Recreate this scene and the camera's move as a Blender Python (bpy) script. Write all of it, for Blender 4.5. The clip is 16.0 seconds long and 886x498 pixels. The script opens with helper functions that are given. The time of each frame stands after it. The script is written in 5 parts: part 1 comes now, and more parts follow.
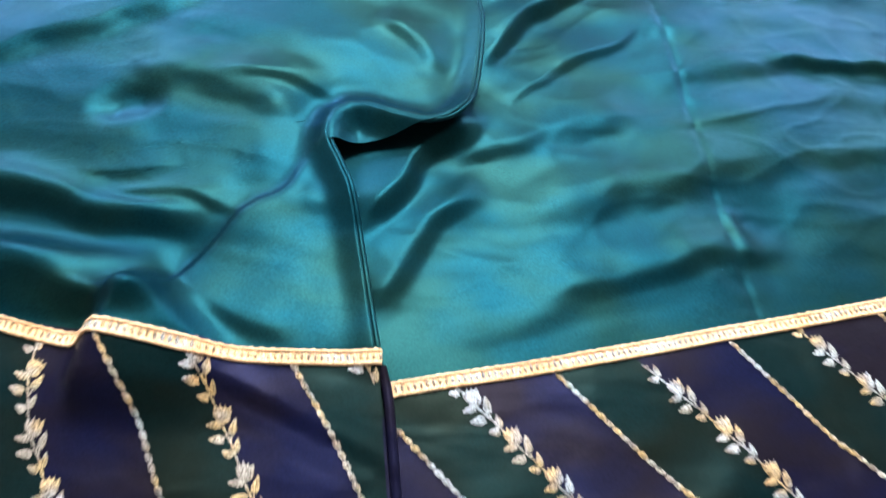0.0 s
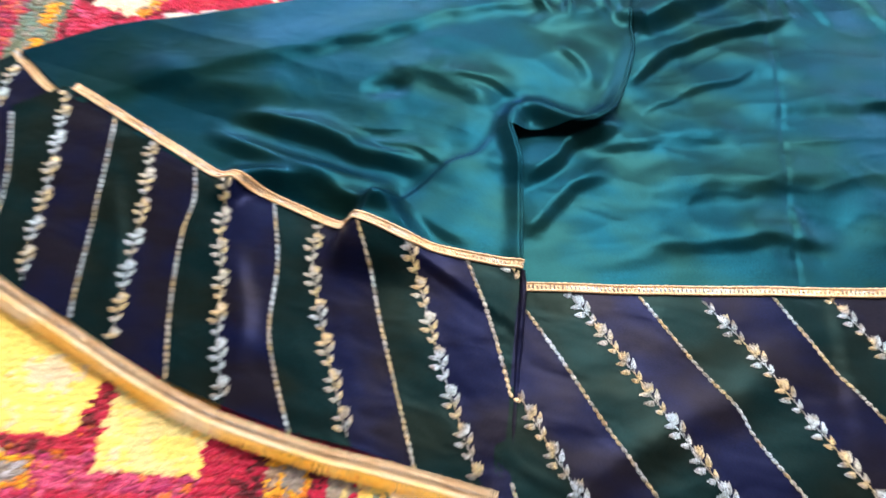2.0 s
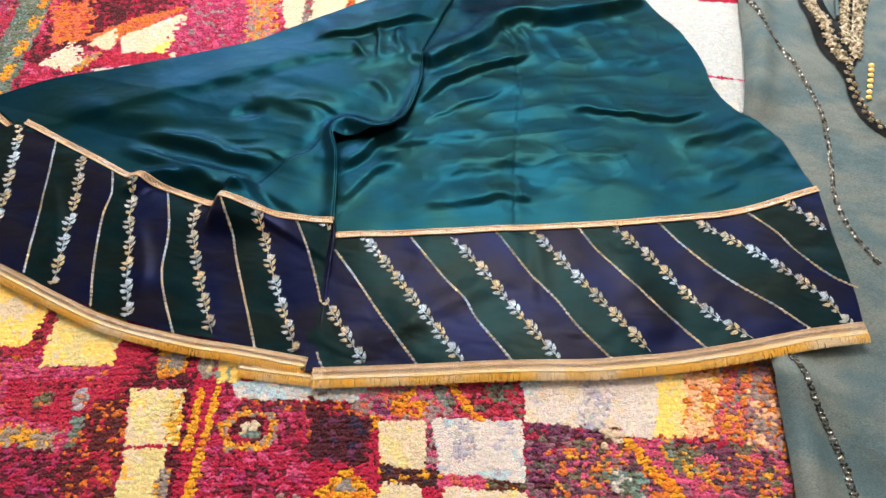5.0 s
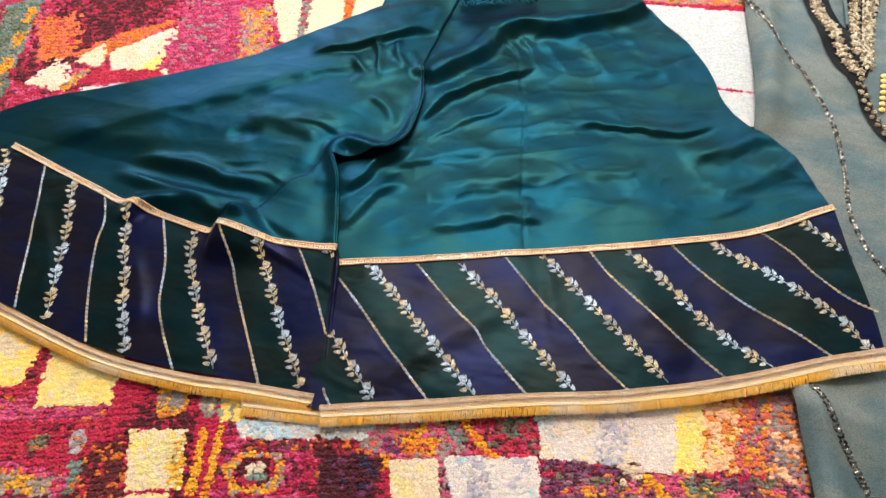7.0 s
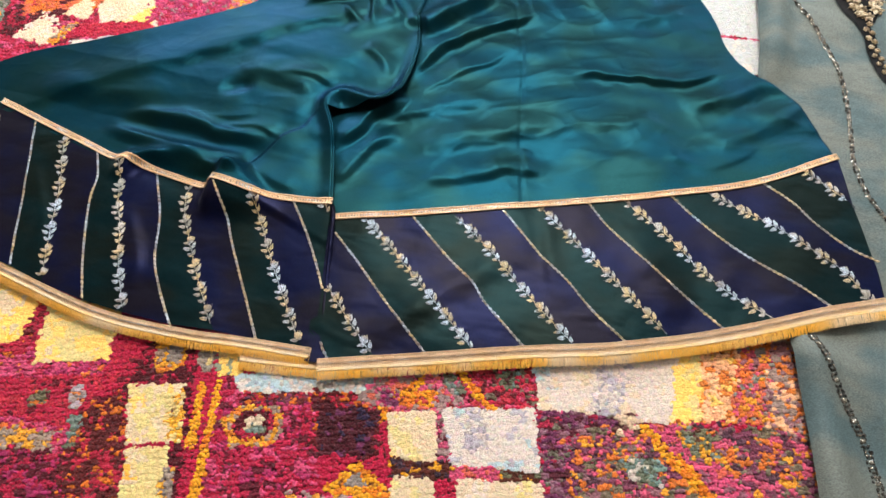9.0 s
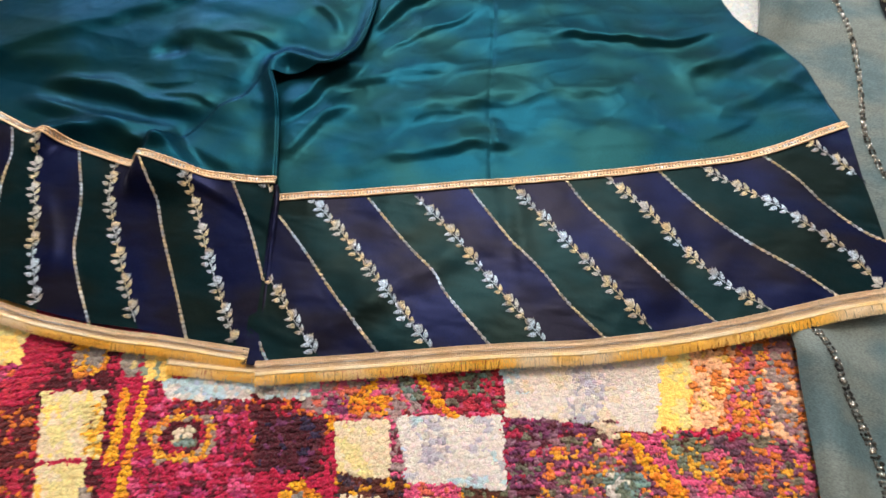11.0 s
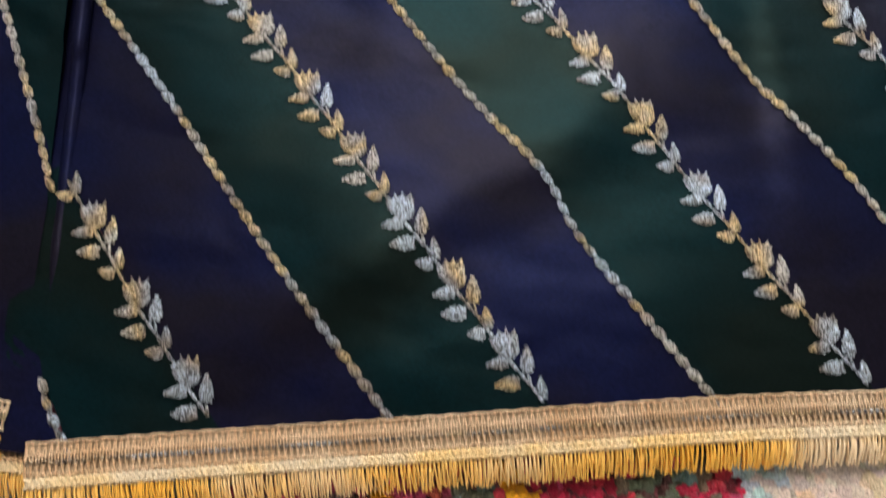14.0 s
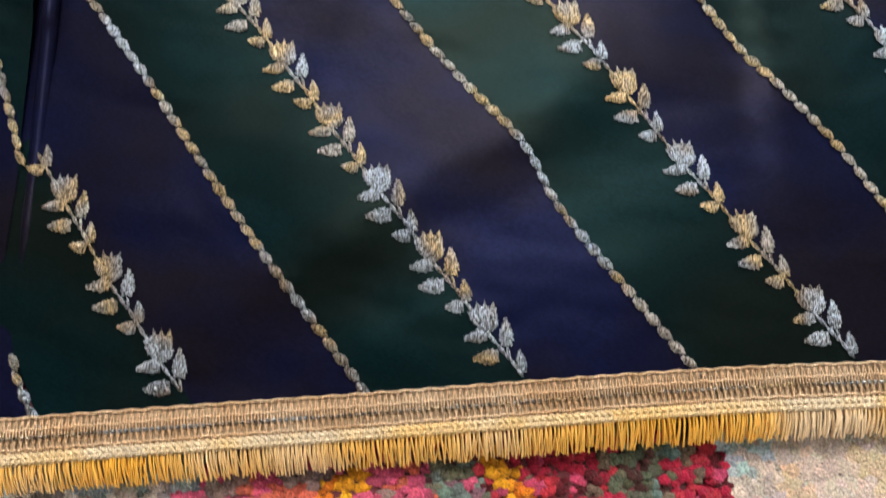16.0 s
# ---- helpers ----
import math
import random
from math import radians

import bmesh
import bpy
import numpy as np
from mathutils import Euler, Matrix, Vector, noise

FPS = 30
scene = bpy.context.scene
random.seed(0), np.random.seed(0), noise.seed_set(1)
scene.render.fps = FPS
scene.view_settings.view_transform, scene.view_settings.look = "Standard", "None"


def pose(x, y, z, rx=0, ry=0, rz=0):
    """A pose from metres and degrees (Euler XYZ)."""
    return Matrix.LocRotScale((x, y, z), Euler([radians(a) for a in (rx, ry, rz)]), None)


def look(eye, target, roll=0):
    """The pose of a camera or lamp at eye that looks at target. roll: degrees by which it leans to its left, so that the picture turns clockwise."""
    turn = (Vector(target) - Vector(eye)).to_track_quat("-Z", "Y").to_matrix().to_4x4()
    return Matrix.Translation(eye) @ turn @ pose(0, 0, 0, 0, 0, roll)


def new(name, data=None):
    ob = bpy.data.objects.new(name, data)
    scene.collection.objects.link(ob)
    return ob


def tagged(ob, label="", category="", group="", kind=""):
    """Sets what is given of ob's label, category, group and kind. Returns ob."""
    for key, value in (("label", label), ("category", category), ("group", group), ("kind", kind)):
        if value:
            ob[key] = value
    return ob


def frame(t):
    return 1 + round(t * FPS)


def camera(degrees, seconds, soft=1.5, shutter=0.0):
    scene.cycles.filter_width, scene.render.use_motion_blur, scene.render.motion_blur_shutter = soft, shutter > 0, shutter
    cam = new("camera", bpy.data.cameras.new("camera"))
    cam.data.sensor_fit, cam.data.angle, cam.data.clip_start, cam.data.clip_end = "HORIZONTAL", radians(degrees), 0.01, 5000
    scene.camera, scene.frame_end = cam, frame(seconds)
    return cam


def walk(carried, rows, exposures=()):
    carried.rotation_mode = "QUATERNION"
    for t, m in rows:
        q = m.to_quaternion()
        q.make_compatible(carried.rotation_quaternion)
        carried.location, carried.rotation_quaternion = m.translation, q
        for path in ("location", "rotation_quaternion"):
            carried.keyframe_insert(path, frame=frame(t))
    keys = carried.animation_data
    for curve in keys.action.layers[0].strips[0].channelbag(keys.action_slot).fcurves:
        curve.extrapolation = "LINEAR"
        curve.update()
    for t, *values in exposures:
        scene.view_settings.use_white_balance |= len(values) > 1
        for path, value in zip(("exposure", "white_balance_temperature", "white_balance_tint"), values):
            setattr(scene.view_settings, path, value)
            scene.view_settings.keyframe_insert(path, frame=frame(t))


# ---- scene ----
cam = camera(64.4, 16.0, shutter=0.5)
PATH = [
    (0, (0.012, 0.139, 0.46), (0.132, 1.106, -1.286), 11.0),
    (0.5, (0.036, 0.076, 0.513), (0.057, 1.027, -1.247), 6.4),
    (1, (0.054, 0.058, 0.538), (-0.109, 0.976, -1.231), -1.2),
    (1.5, (0.07, 0.056, 0.521), (-0.18, 1.01, -1.219), -3.0),
    (2, (0.044, -0.041, 0.649), (-0.293, 0.887, -1.09), -4.1),
    (2.5, (0.069, -0.101, 0.835), (-0.379, 0.764, -0.912), -7.6),
    (3, (0.136, -0.171, 0.869), (-0.369, 0.719, -0.85), -8.2),
    (3.5, (0.1, -0.204, 0.879), (-0.384, 0.708, -0.834), -9.4),
    (4, (0.156, -0.242, 0.879), (-0.257, 0.723, -0.823), -7.1),
    (4.5, (0.293, -0.259, 0.879), (-0.043, 0.773, -0.8), -4.5),
    (4.7, (0.322, -0.271, 0.881), (0.03, 0.792, -0.788), -2.9),
    (7, (0.284, -0.213, 0.882), (0.038, 0.837, -0.802), -2.3),
    (7.5, (0.278, -0.215, 0.881), (0.033, 0.811, -0.819), -2.5),
    (8, (0.28, -0.213, 0.875), (0.038, 0.788, -0.839), -2.7),
    (8.5, (0.29, -0.213, 0.872), (0.055, 0.76, -0.86), -2.9),
    (9, (0.292, -0.213, 0.869), (0.056, 0.737, -0.875), -3.4),
    (9.5, (0.298, -0.207, 0.864), (0.064, 0.723, -0.89), -3.7),
    (10, (0.313, -0.196, 0.852), (0.08, 0.713, -0.914), -4.0),
    (10.2, (0.325, -0.193, 0.85), (0.092, 0.71, -0.92), -4.1),
    (12.3, (0.2628, 0.0295, 0.4813), (0.148, 0.772, -1.368), 0.4),
    (12.5, (0.2428, 0.0488, 0.4243), (0.145, 0.755, -1.439), 1.3),
    (13, (0.1939, 0.1039, 0.3191), (0.128, 0.692, -1.588), 2.8),
    (13.5, (0.1869, 0.1305, 0.3011), (0.129, 0.638, -1.631), 3.5),
    (14, (0.198, 0.109, 0.295), (0.146, 0.527, -1.66), 3.4),
    (14.5, (0.211, 0.086, 0.286), (0.155, 0.446, -1.68), 1.8),
    (15, (0.213, 0.088, 0.281), (0.153, 0.428, -1.689), 0.8),
    (15.5, (0.216, 0.09, 0.282), (0.155, 0.434, -1.688), 0.6),
    (16, (0.209, 0.104, 0.288), (0.155, 0.5, -1.671), 2.4),
]
EXPOSURES = [(0, 0.92), (1.0, 0.88), (1.6, 0.7), (2.1, 0.4), (2.6, 0.08), (3.2, 0.0), (10.2, 0.0), (12.3, -0.1), (13.0, -0.15), (13.6, -0.35), (16, -0.3)]
walk(cam, [(t, look(eye, target, roll)) for t, eye, target, roll in PATH], EXPOSURES)

# ---- world, light ----
world = bpy.data.worlds.new("sky")
scene.world = world
world.use_nodes = True
wn = world.node_tree.nodes
sky = wn.new("ShaderNodeTexSky")
sky.sky_type, sky.sun_disc = "NISHITA", False
sky.sun_elevation, sky.sun_rotation = radians(40), radians(30)
world.node_tree.links.new(sky.outputs[0], wn["Background"].inputs[0])
wn["Background"].inputs[1].default_value = 0.12


def area_lamp(name, eye, target, wide, high, watts, colour):
    data = bpy.data.lights.new(name, "AREA")
    data.shape, data.size, data.size_y, data.energy, data.color = "RECTANGLE", wide, high, watts, colour
    ob = new(name, data)
    ob.matrix_world = look(eye, target)
    return ob


# two cool lamps at unseen windows, added to put highlights on the satin
area_lamp("window_light", (-1.55, 2.93, 1.5), (-0.4, 0.2, 0.4), 1.2, 1.3, 76, (0.72, 0.88, 1.0))
area_lamp("window_light", (1.75, 2.93, 1.5), (0.6, 0.2, 0.4), 1.2, 1.3, 54, (0.72, 0.88, 1.0))
# warm overhead lamp, unseen, added to brighten rug and cloth
area_lamp("added_overhead_light", (0.1, 1.8, 2.50), (0.1, 1.8, 0), 1.0, 1.0, 165, (1.0, 0.91, 0.83))


# ---- materials ----
def material(name, colour, rough=0.6, metal=0.0):
    m = bpy.data.materials.new(name)
    m.use_nodes = True
    b = m.node_tree.nodes["Principled BSDF"]
    b.inputs["Base Color"].default_value = (*colour, 1)
    b.inputs["Roughness"].default_value = rough
    b.inputs["Metallic"].default_value = metal
    return m, m.node_tree.nodes, m.node_tree.links, b


def noise_node(n, l, scale, detail=3.0, stretch=(1, 1, 1), turn=0.0):
    co = n.new("ShaderNodeTexCoord")
    mp = n.new("ShaderNodeMapping")
    mp.inputs["Scale"].default_value = stretch
    mp.inputs["Rotation"].default_value = (0, 0, radians(turn))
    t = n.new("ShaderNodeTexNoise")
    t.inputs["Scale"].default_value, t.inputs["Detail"].default_value = scale, detail
    l.new(co.outputs["Object"], mp.inputs[0])
    l.new(mp.outputs[0], t.inputs["Vector"])
    return t


def ramp_node(n, l, source, *stops):
    r = n.new("ShaderNodeValToRGB")
    while len(r.color_ramp.elements) < len(stops):
        r.color_ramp.elements.new(0.5)
    for e, (at, c) in zip(r.color_ramp.elements, stops):
        e.position, e.color = at, (*c, 1)
    l.new(source, r.inputs[0])
    return r


def bump_node(n, l, source, b, strength, distance, before=None):
    u = n.new("ShaderNodeBump")
    u.inputs["Strength"].default_value, u.inputs["Distance"].default_value = strength, distance
    l.new(source, u.inputs["Height"])
    if before:
        l.new(before.outputs[0], u.inputs["Normal"])
    l.new(u.outputs[0], b.inputs["Normal"])
    return u


def cloth(name, dark, light, rough, weave, spec=0.5, tint=(1, 1, 1), ior=1.5, crease=0.002, lustre=0.0):
    m, n, l, b = material(name, dark, rough, lustre)
    b.inputs["IOR"].default_value = ior
    big = noise_node(n, l, 10, 3, (1, 1.6, 1), 20)
    r = ramp_node(n, l, big.outputs[0], (0.40, dark), (0.60, light))
    grain = ramp_node(n, l, noise_node(n, l, weave * 0.8, 3, (1, 2.5, 1), 14).outputs[0], (0.35, (0.70, 0.70, 0.70)), (0.65, (1.25, 1.25, 1.25)))
    both = n.new("ShaderNodeMix")
    both.data_type, both.blend_type = "RGBA", "MULTIPLY"
    both.inputs["Factor"].default_value = 1.0
    l.new(r.outputs[0], both.inputs["A"])
    l.new(grain.outputs[0], both.inputs["B"])
    l.new(both.outputs["Result"], b.inputs["Base Color"])
    b.inputs["Specular IOR Level"].default_value = spec
    b.inputs["Specular Tint"].default_value = (*tint, 1)
    fold = noise_node(n, l, 13, 2, (1, 1.8, 1), 20)
    fold.inputs["Distortion"].default_value = 0.3
    u = bump_node(n, l, fold.outputs[0], b, 0.6, crease)
    fine = noise_node(n, l, weave, 2, (1, 6, 1), 14)
    bump_node(n, l, fine.outputs[0], b, 0.25, 0.0003, u)
    return m


SATIN = cloth("teal_satin", (0.0045, 0.0220, 0.0222), (0.0020, 0.0214, 0.0326), 0.40, 700, 0.18, (0.03, 0.55, 1.0), 1.5, 0.002, 0.6)
NAVY = cloth("navy_satin", (0.0066, 0.0054, 0.0100), (0.0034, 0.0046, 0.0215), 0.36, 700, 0.06, (0.6, 0.7, 1.0), crease=0.005, lustre=0.3)
GREEN = cloth("bottle_green_satin", (0.0034, 0.0060, 0.0054), (0.0016, 0.0082, 0.0104), 0.36, 700, 0.06, (0.6, 1.0, 0.95), crease=0.005, lustre=0.3)
ORGANZA = cloth("grey_organza", (0.058, 0.088, 0.094), (0.104, 0.118, 0.108), 0.62, 500, 0.15, crease=0.006)
BLACK = cloth("black_ribbon", (0.006, 0.007, 0.008), (0.012, 0.012, 0.013), 0.85, 600, 0.08)


def thread(name, *stops, scale=28.0, rough=0.38, metal=0.85, turn=0.0, grain=0.85, relief=0.0012):
    m, n, l, b = material(name, stops[0][1], rough, metal)
    t = noise_node(n, l, scale, 2)
    r = ramp_node(n, l, t.outputs[0], *stops)
    fine = noise_node(n, l, 2400, 2, (1, 0.22, 1), turn)
    mix = n.new("ShaderNodeMix")
    mix.data_type, mix.blend_type = "RGBA", "MULTIPLY"
    mix.inputs["Factor"].default_value = grain
    l.new(r.outputs[0], mix.inputs["A"])
    r2 = ramp_node(n, l, fine.outputs[0], (0.42, (0.10, 0.09, 0.08)), (0.58, (1, 1, 1)))
    l.new(r2.outputs[0], mix.inputs["B"])
    l.new(mix.outputs["Result"], b.inputs["Base Color"])
    bump_node(n, l, fine.outputs[0], b, 1.0, relief)
    return m


# silver, brown and gold patches paint the changing reflections on metal thread
ZARI = thread("zari_thread", (0.40, (0.72, 0.82, 0.95)), (0.47, (0.52, 0.46, 0.42)), (0.54, (0.95, 0.72, 0.40)), (0.62, (0.70, 0.66, 0.62)), rough=0.28, metal=1.0, grain=0.95, relief=0.0016)
LACE = thread("gold_lace", (0.35, (0.86, 0.55, 0.31)), (0.65, (0.94, 0.69, 0.46)), scale=40, metal=0.4, rough=0.42, grain=0.45)
FRINGE = thread("gold_fringe", (0.36, (0.95, 0.74, 0.48)), (0.46, (1.0, 0.63, 0.19)), (0.60, (1.0, 0.55, 0.08)), scale=11, metal=0.0, rough=0.4, grain=0.15, relief=0.0001)
CORD = thread("gold_cord", (0.40, (0.86, 0.70, 0.48)), (0.60, (0.98, 0.68, 0.30)), scale=30, metal=0.35, rough=0.4, grain=0.4)
GROUND = thread("lace_ground", (0.4, (0.46, 0.32, 0.19)), (0.6, (0.60, 0.44, 0.28)), scale=60, metal=0.2, rough=0.6, grain=0.5)
STONE = thread("crystal_beads", (0.4, (0.75, 0.74, 0.70)), (0.6, (0.55, 0.50, 0.42)), scale=200, rough=0.18, metal=0.9)

PILE, pn, pl, pb = material("wool_pile", (0.5, 0.1, 0.1), 0.95)
# colour attribute: wool dyes, with shade between tufts multiplied in
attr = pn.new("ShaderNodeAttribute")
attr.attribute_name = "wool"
fibre = ramp_node(pn, pl, noise_node(pn, pl, 1100, 3).outputs[0], (0.36, (0.62, 0.60, 0.60)), (0.62, (1.30, 1.30, 1.30)))
wool_mix = pn.new("ShaderNodeMix")
wool_mix.data_type, wool_mix.blend_type = "RGBA", "MULTIPLY"
wool_mix.inputs["Factor"].default_value = 0.8
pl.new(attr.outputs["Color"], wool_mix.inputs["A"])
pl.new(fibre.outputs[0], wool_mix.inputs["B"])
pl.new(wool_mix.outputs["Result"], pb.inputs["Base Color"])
pb.inputs["Specular IOR Level"].default_value = 0.1
wool = noise_node(pn, pl, 900, 3)
bump_node(pn, pl, wool.outputs[0], pb, 1.0, 0.0022)
pb.inputs["Sheen Weight"].default_value = 0.15
BACKING, kn, kl, kb = material("rug_backing", (0.09, 0.03, 0.03), 0.95)
kr = ramp_node(kn, kl, noise_node(kn, kl, 60).outputs[0], (0.35, (0.05, 0.015, 0.02)), (0.65, (0.16, 0.04, 0.05)))
kl.new(kr.outputs[0], kb.inputs["Base Color"])
PLASTER, qn, ql, qb = material("wall_plaster", (0.74, 0.70, 0.64), 0.9)
qr = ramp_node(qn, ql, noise_node(qn, ql, 3, 5).outputs[0], (0.3, (0.36, 0.33, 0.29)), (0.7, (0.44, 0.40, 0.35)))
ql.new(qr.outputs[0], qb.inputs["Base Color"])
TILE, tn, tl, tb = material("floor_tile", (0.5, 0.46, 0.4), 0.35)
tr = ramp_node(tn, tl, noise_node(tn, tl, 5, 5).outputs[0], (0.3, (0.42, 0.38, 0.33)), (0.7, (0.55, 0.50, 0.44)))
tl.new(tr.outputs[0], tb.inputs["Base Color"])
WHITE, *_ = material("white_paint", (0.8, 0.8, 0.78), 0.5)
GLASS, gn, gl, gb = material("window_glass", (1, 1, 1), 0.02)
gb.inputs["Transmission Weight"].default_value = 1.0
OPAL, on, ol, obs = material("lamp_glass", (0.9, 0.88, 0.82), 0.4)
obs.inputs["Emission Color"].default_value = (1, 0.86, 0.68, 1)
obs.inputs["Emission Strength"].default_value = 2.0


# ---- mesh helpers ----
def mesh_object(name, verts, faces, mat, parent=None, label="", smooth=True):
    me = bpy.data.meshes.new(name)
    me.from_pydata([tuple(v) for v in verts], [], [tuple(f) for f in faces])
    me.materials.append(mat)
    if smooth:
        me.polygons.foreach_set("use_smooth", [True] * len(me.polygons))
    me.update()
    ob = new(name, me)
    if parent:
        ob.parent = parent
    if label:
        tagged(ob, label)
    return ob


def part(name, bm, mat, parent, label=""):
    me = bpy.data.meshes.new(name)
    bm.to_mesh(me)
    bm.free()
    me.materials.append(mat)
    ob = new(name, me)
    ob.parent = parent
    if label:
        tagged(ob, label)
    return ob


def box(bm, x0, y0, z0, x1, y1, z1):
    m = Matrix.Translation(((x0 + x1) / 2, (y0 + y1) / 2, (z0 + z1) / 2)) @ Matrix.Diagonal((x1 - x0, y1 - y0, z1 - z0, 1))
    bmesh.ops.create_cube(bm, size=1, matrix=m)


def curve(pts, n):
    """n points evenly spaced along a smooth line through pts."""
    p = np.array(pts, float)
    if len(p) > 2:
        ext = np.vstack([2 * p[0] - p[1], p, 2 * p[-1] - p[-2]])
        out = []
        for i in range(1, len(ext) - 2):
            a, b, c, d = ext[i - 1:i + 3]
            t = np.linspace(0, 1, 24, endpoint=False)[:, None]
            out.append(0.5 * (2 * b + (c - a) * t + (2 * a - 5 * b + 4 * c - d) * t ** 2 + (3 * b - a - 3 * c + d) * t ** 3))
        p = np.vstack(out + [p[-1:]])
    s = np.concatenate([[0], np.cumsum(np.linalg.norm(np.diff(p, axis=0), axis=1))])
    at = np.linspace(0, s[-1], n)
    return np.stack([np.interp(at, s, p[:, k]) for k in range(p.shape[1])], 1)


def length(pts):
    p = curve(pts, 200)
    return float(np.linalg.norm(np.diff(p, axis=0), axis=1).sum())


def near(x, y, line):
    """Signed distance (left of the line's way is positive) and place along it from 0 to 1."""
    best, side, along = np.full(x.shape, 1e9), np.zeros(x.shape), np.zeros(x.shape)
    for i in range(len(line) - 1):
        (ax, ay), (bx, by) = line[i], line[i + 1]
        dx, dy = bx - ax, by - ay
        t = np.clip(((x - ax) * dx + (y - ay) * dy) / (dx * dx + dy * dy + 1e-12), 0, 1)
        d = np.hypot(x - ax - t * dx, y - ay - t * dy)
        closer = d < best
        best = np.where(closer, d, best)
        side = np.where(closer, np.sign(dx * (y - ay) - dy * (x - ax)), side)
        along = np.where(closer, (i + t) / (len(line) - 1), along)
    return best * side, along


def ridge(x, y, pts, high, left, right, fade=0.2):
    """A fold along pts: its height, its width on either side, and how it dies out at the ends."""
    d, a = near(x, y, curve(pts, 22))
    w = np.where(d > 0, left, right)
    ends = np.clip(np.minimum(a, 1 - a) / max(fade, 1e-3), 0, 1)
    return high * np.exp(-(d / w) ** 2) * (ends * ends * (3 - 2 * ends) if fade else 1)


def fold(x, y, pts, high, far, near_side, fade=0.25):
    """A lap of cloth along pts: a long slope up on the left of the line's way, a steep face of the width far, and a shallow trough before it; far below zero turns it round."""
    d, a = near(x, y, curve(pts, 22))
    d, far = (d, far) if far > 0 else (-d, -far)
    rise = np.clip(0.5 + d / (2 * far), 0, 1)
    ends = np.clip(np.minimum(a, 1 - a) / fade, 0, 1)
    lap = rise * rise * (3 - 2 * rise) * np.exp(-(np.maximum(d, 0) / near_side) ** 2) - 0.25 * np.exp(-((d + 2.2 * far) / (2.0 * far)) ** 2)
    return high * lap * ends * ends * (3 - 2 * ends)


def waves(x, y, size, seed):
    """Smooth irregular waves between -1 and 1."""
    rng = np.random.RandomState(seed)
    out = np.zeros(np.shape(x))
    for k in range(7):
        a, f, ph = rng.uniform(0, 2 * math.pi), rng.uniform(0.6, 1.7) * 2 * math.pi / size, rng.uniform(0, 6.28)
        out = out + np.sin((x * math.cos(a) + y * math.sin(a)) * f + ph + 0.8 * np.sin((y * math.cos(a) - x * math.sin(a)) * f * 0.6 + ph))
    return out / 4.5


def inside(x, y, pts):
    hit = np.zeros(np.shape(x), bool)
    for (ax, ay), (bx, by) in zip(pts, list(pts[1:]) + [pts[0]]):
        hit ^= ((ay > y) != (by > y)) & (x < (bx - ax) * (y - ay) / (by - ay + 1e-12) + ax)
    return hit


def grid_faces(nu, nv):
    i, j = np.meshgrid(np.arange(nu - 1), np.arange(nv - 1), indexing="ij")
    a = (i * nv + j).ravel()
    return np.stack([a, a + nv, a + nv + 1, a + 1], 1)


def coons(bottom, top, left, right, nu, nv):
    """Plan points of a sheet between four border lines; left and right run from bottom to top."""
    b, t, l, r = curve(bottom, nu), curve(top, nu), curve(left, nv), curve(right, nv)
    u, v = np.linspace(0, 1, nu)[:, None, None], np.linspace(0, 1, nv)[None, :, None]
    return ((1 - v) * b[:, None] + v * t[:, None] + (1 - u) * l[None] + u * r[None]
            - ((1 - u) * (1 - v) * b[0] + u * (1 - v) * b[-1] + (1 - u) * v * t[0] + u * v * t[-1]))


# ---- plan of the trousers ----
TRIM_R = [(0.011, 0.278), (0.120, 0.304), (0.244, 0.336), (0.364, 0.368), (0.480, 0.400), (0.610, 0.442), (0.715, 0.500)]
HEM_R = [(0.048, 0.063), (0.107, 0.078), (0.183, 0.097), (0.306, 0.128), (0.431, 0.157), (0.556, 0.197), (0.640, 0.229), (0.690, 0.250), (0.758, 0.274)]
SIDE_R = [(0.715, 0.500), (0.691, 0.549), (0.661, 0.600), (0.594, 0.655), (0.568, 0.695), (0.541, 0.772), (0.498, 0.844), (0.419, 0.933), (0.380, 1.000)]
RIM = [(0.004, 0.298), (-0.023, 0.408), (-0.035, 0.438), (-0.048, 0.465), (-0.044, 0.489), (-0.027, 0.497), (0.004, 0.486), (0.033, 0.482), (0.058, 0.510), (0.066, 0.610), (0.052, 0.690), (0.060, 0.764), (0.075, 0.860), (0.10, 0.96)]
TRIM_L = [(-0.574, 0.396), (-0.450, 0.356), (-0.345, 0.321), (-0.318, 0.319), (-0.260, 0.308), (-0.203, 0.297), (-0.174, 0.296), (-0.090, 0.292), (0.006, 0.297)]
TRIM_FAR = [(-0.691, 0.436), (-0.650, 0.412), (-0.622, 0.396), (-0.590, 0.384)]
HEM_L = [(-0.822, 0.240), (-0.790, 0.230), (-0.682, 0.201), (-0.534, 0.148), (-0.397, 0.111), (-0.265, 0.080), (-0.144, 0.072), (-0.067, 0.075), (0.036, 0.077)]
BACK_L = [(-0.680, 0.432), (-0.576, 0.495), (-0.439, 0.555), (-0.354, 0.600), (-0.255, 0.655), (-0.188, 0.714), (-0.106, 0.782), (-0.044, 0.838), (0.02, 0.90), (0.10, 0.96)]


def crinkle(x, y, size, seed):
    """Sharp-crested creases between 0 and 1."""
    return np.clip(1 - np.abs(waves(x, y, size, seed)) * 1.6, 0, 1) ** 3


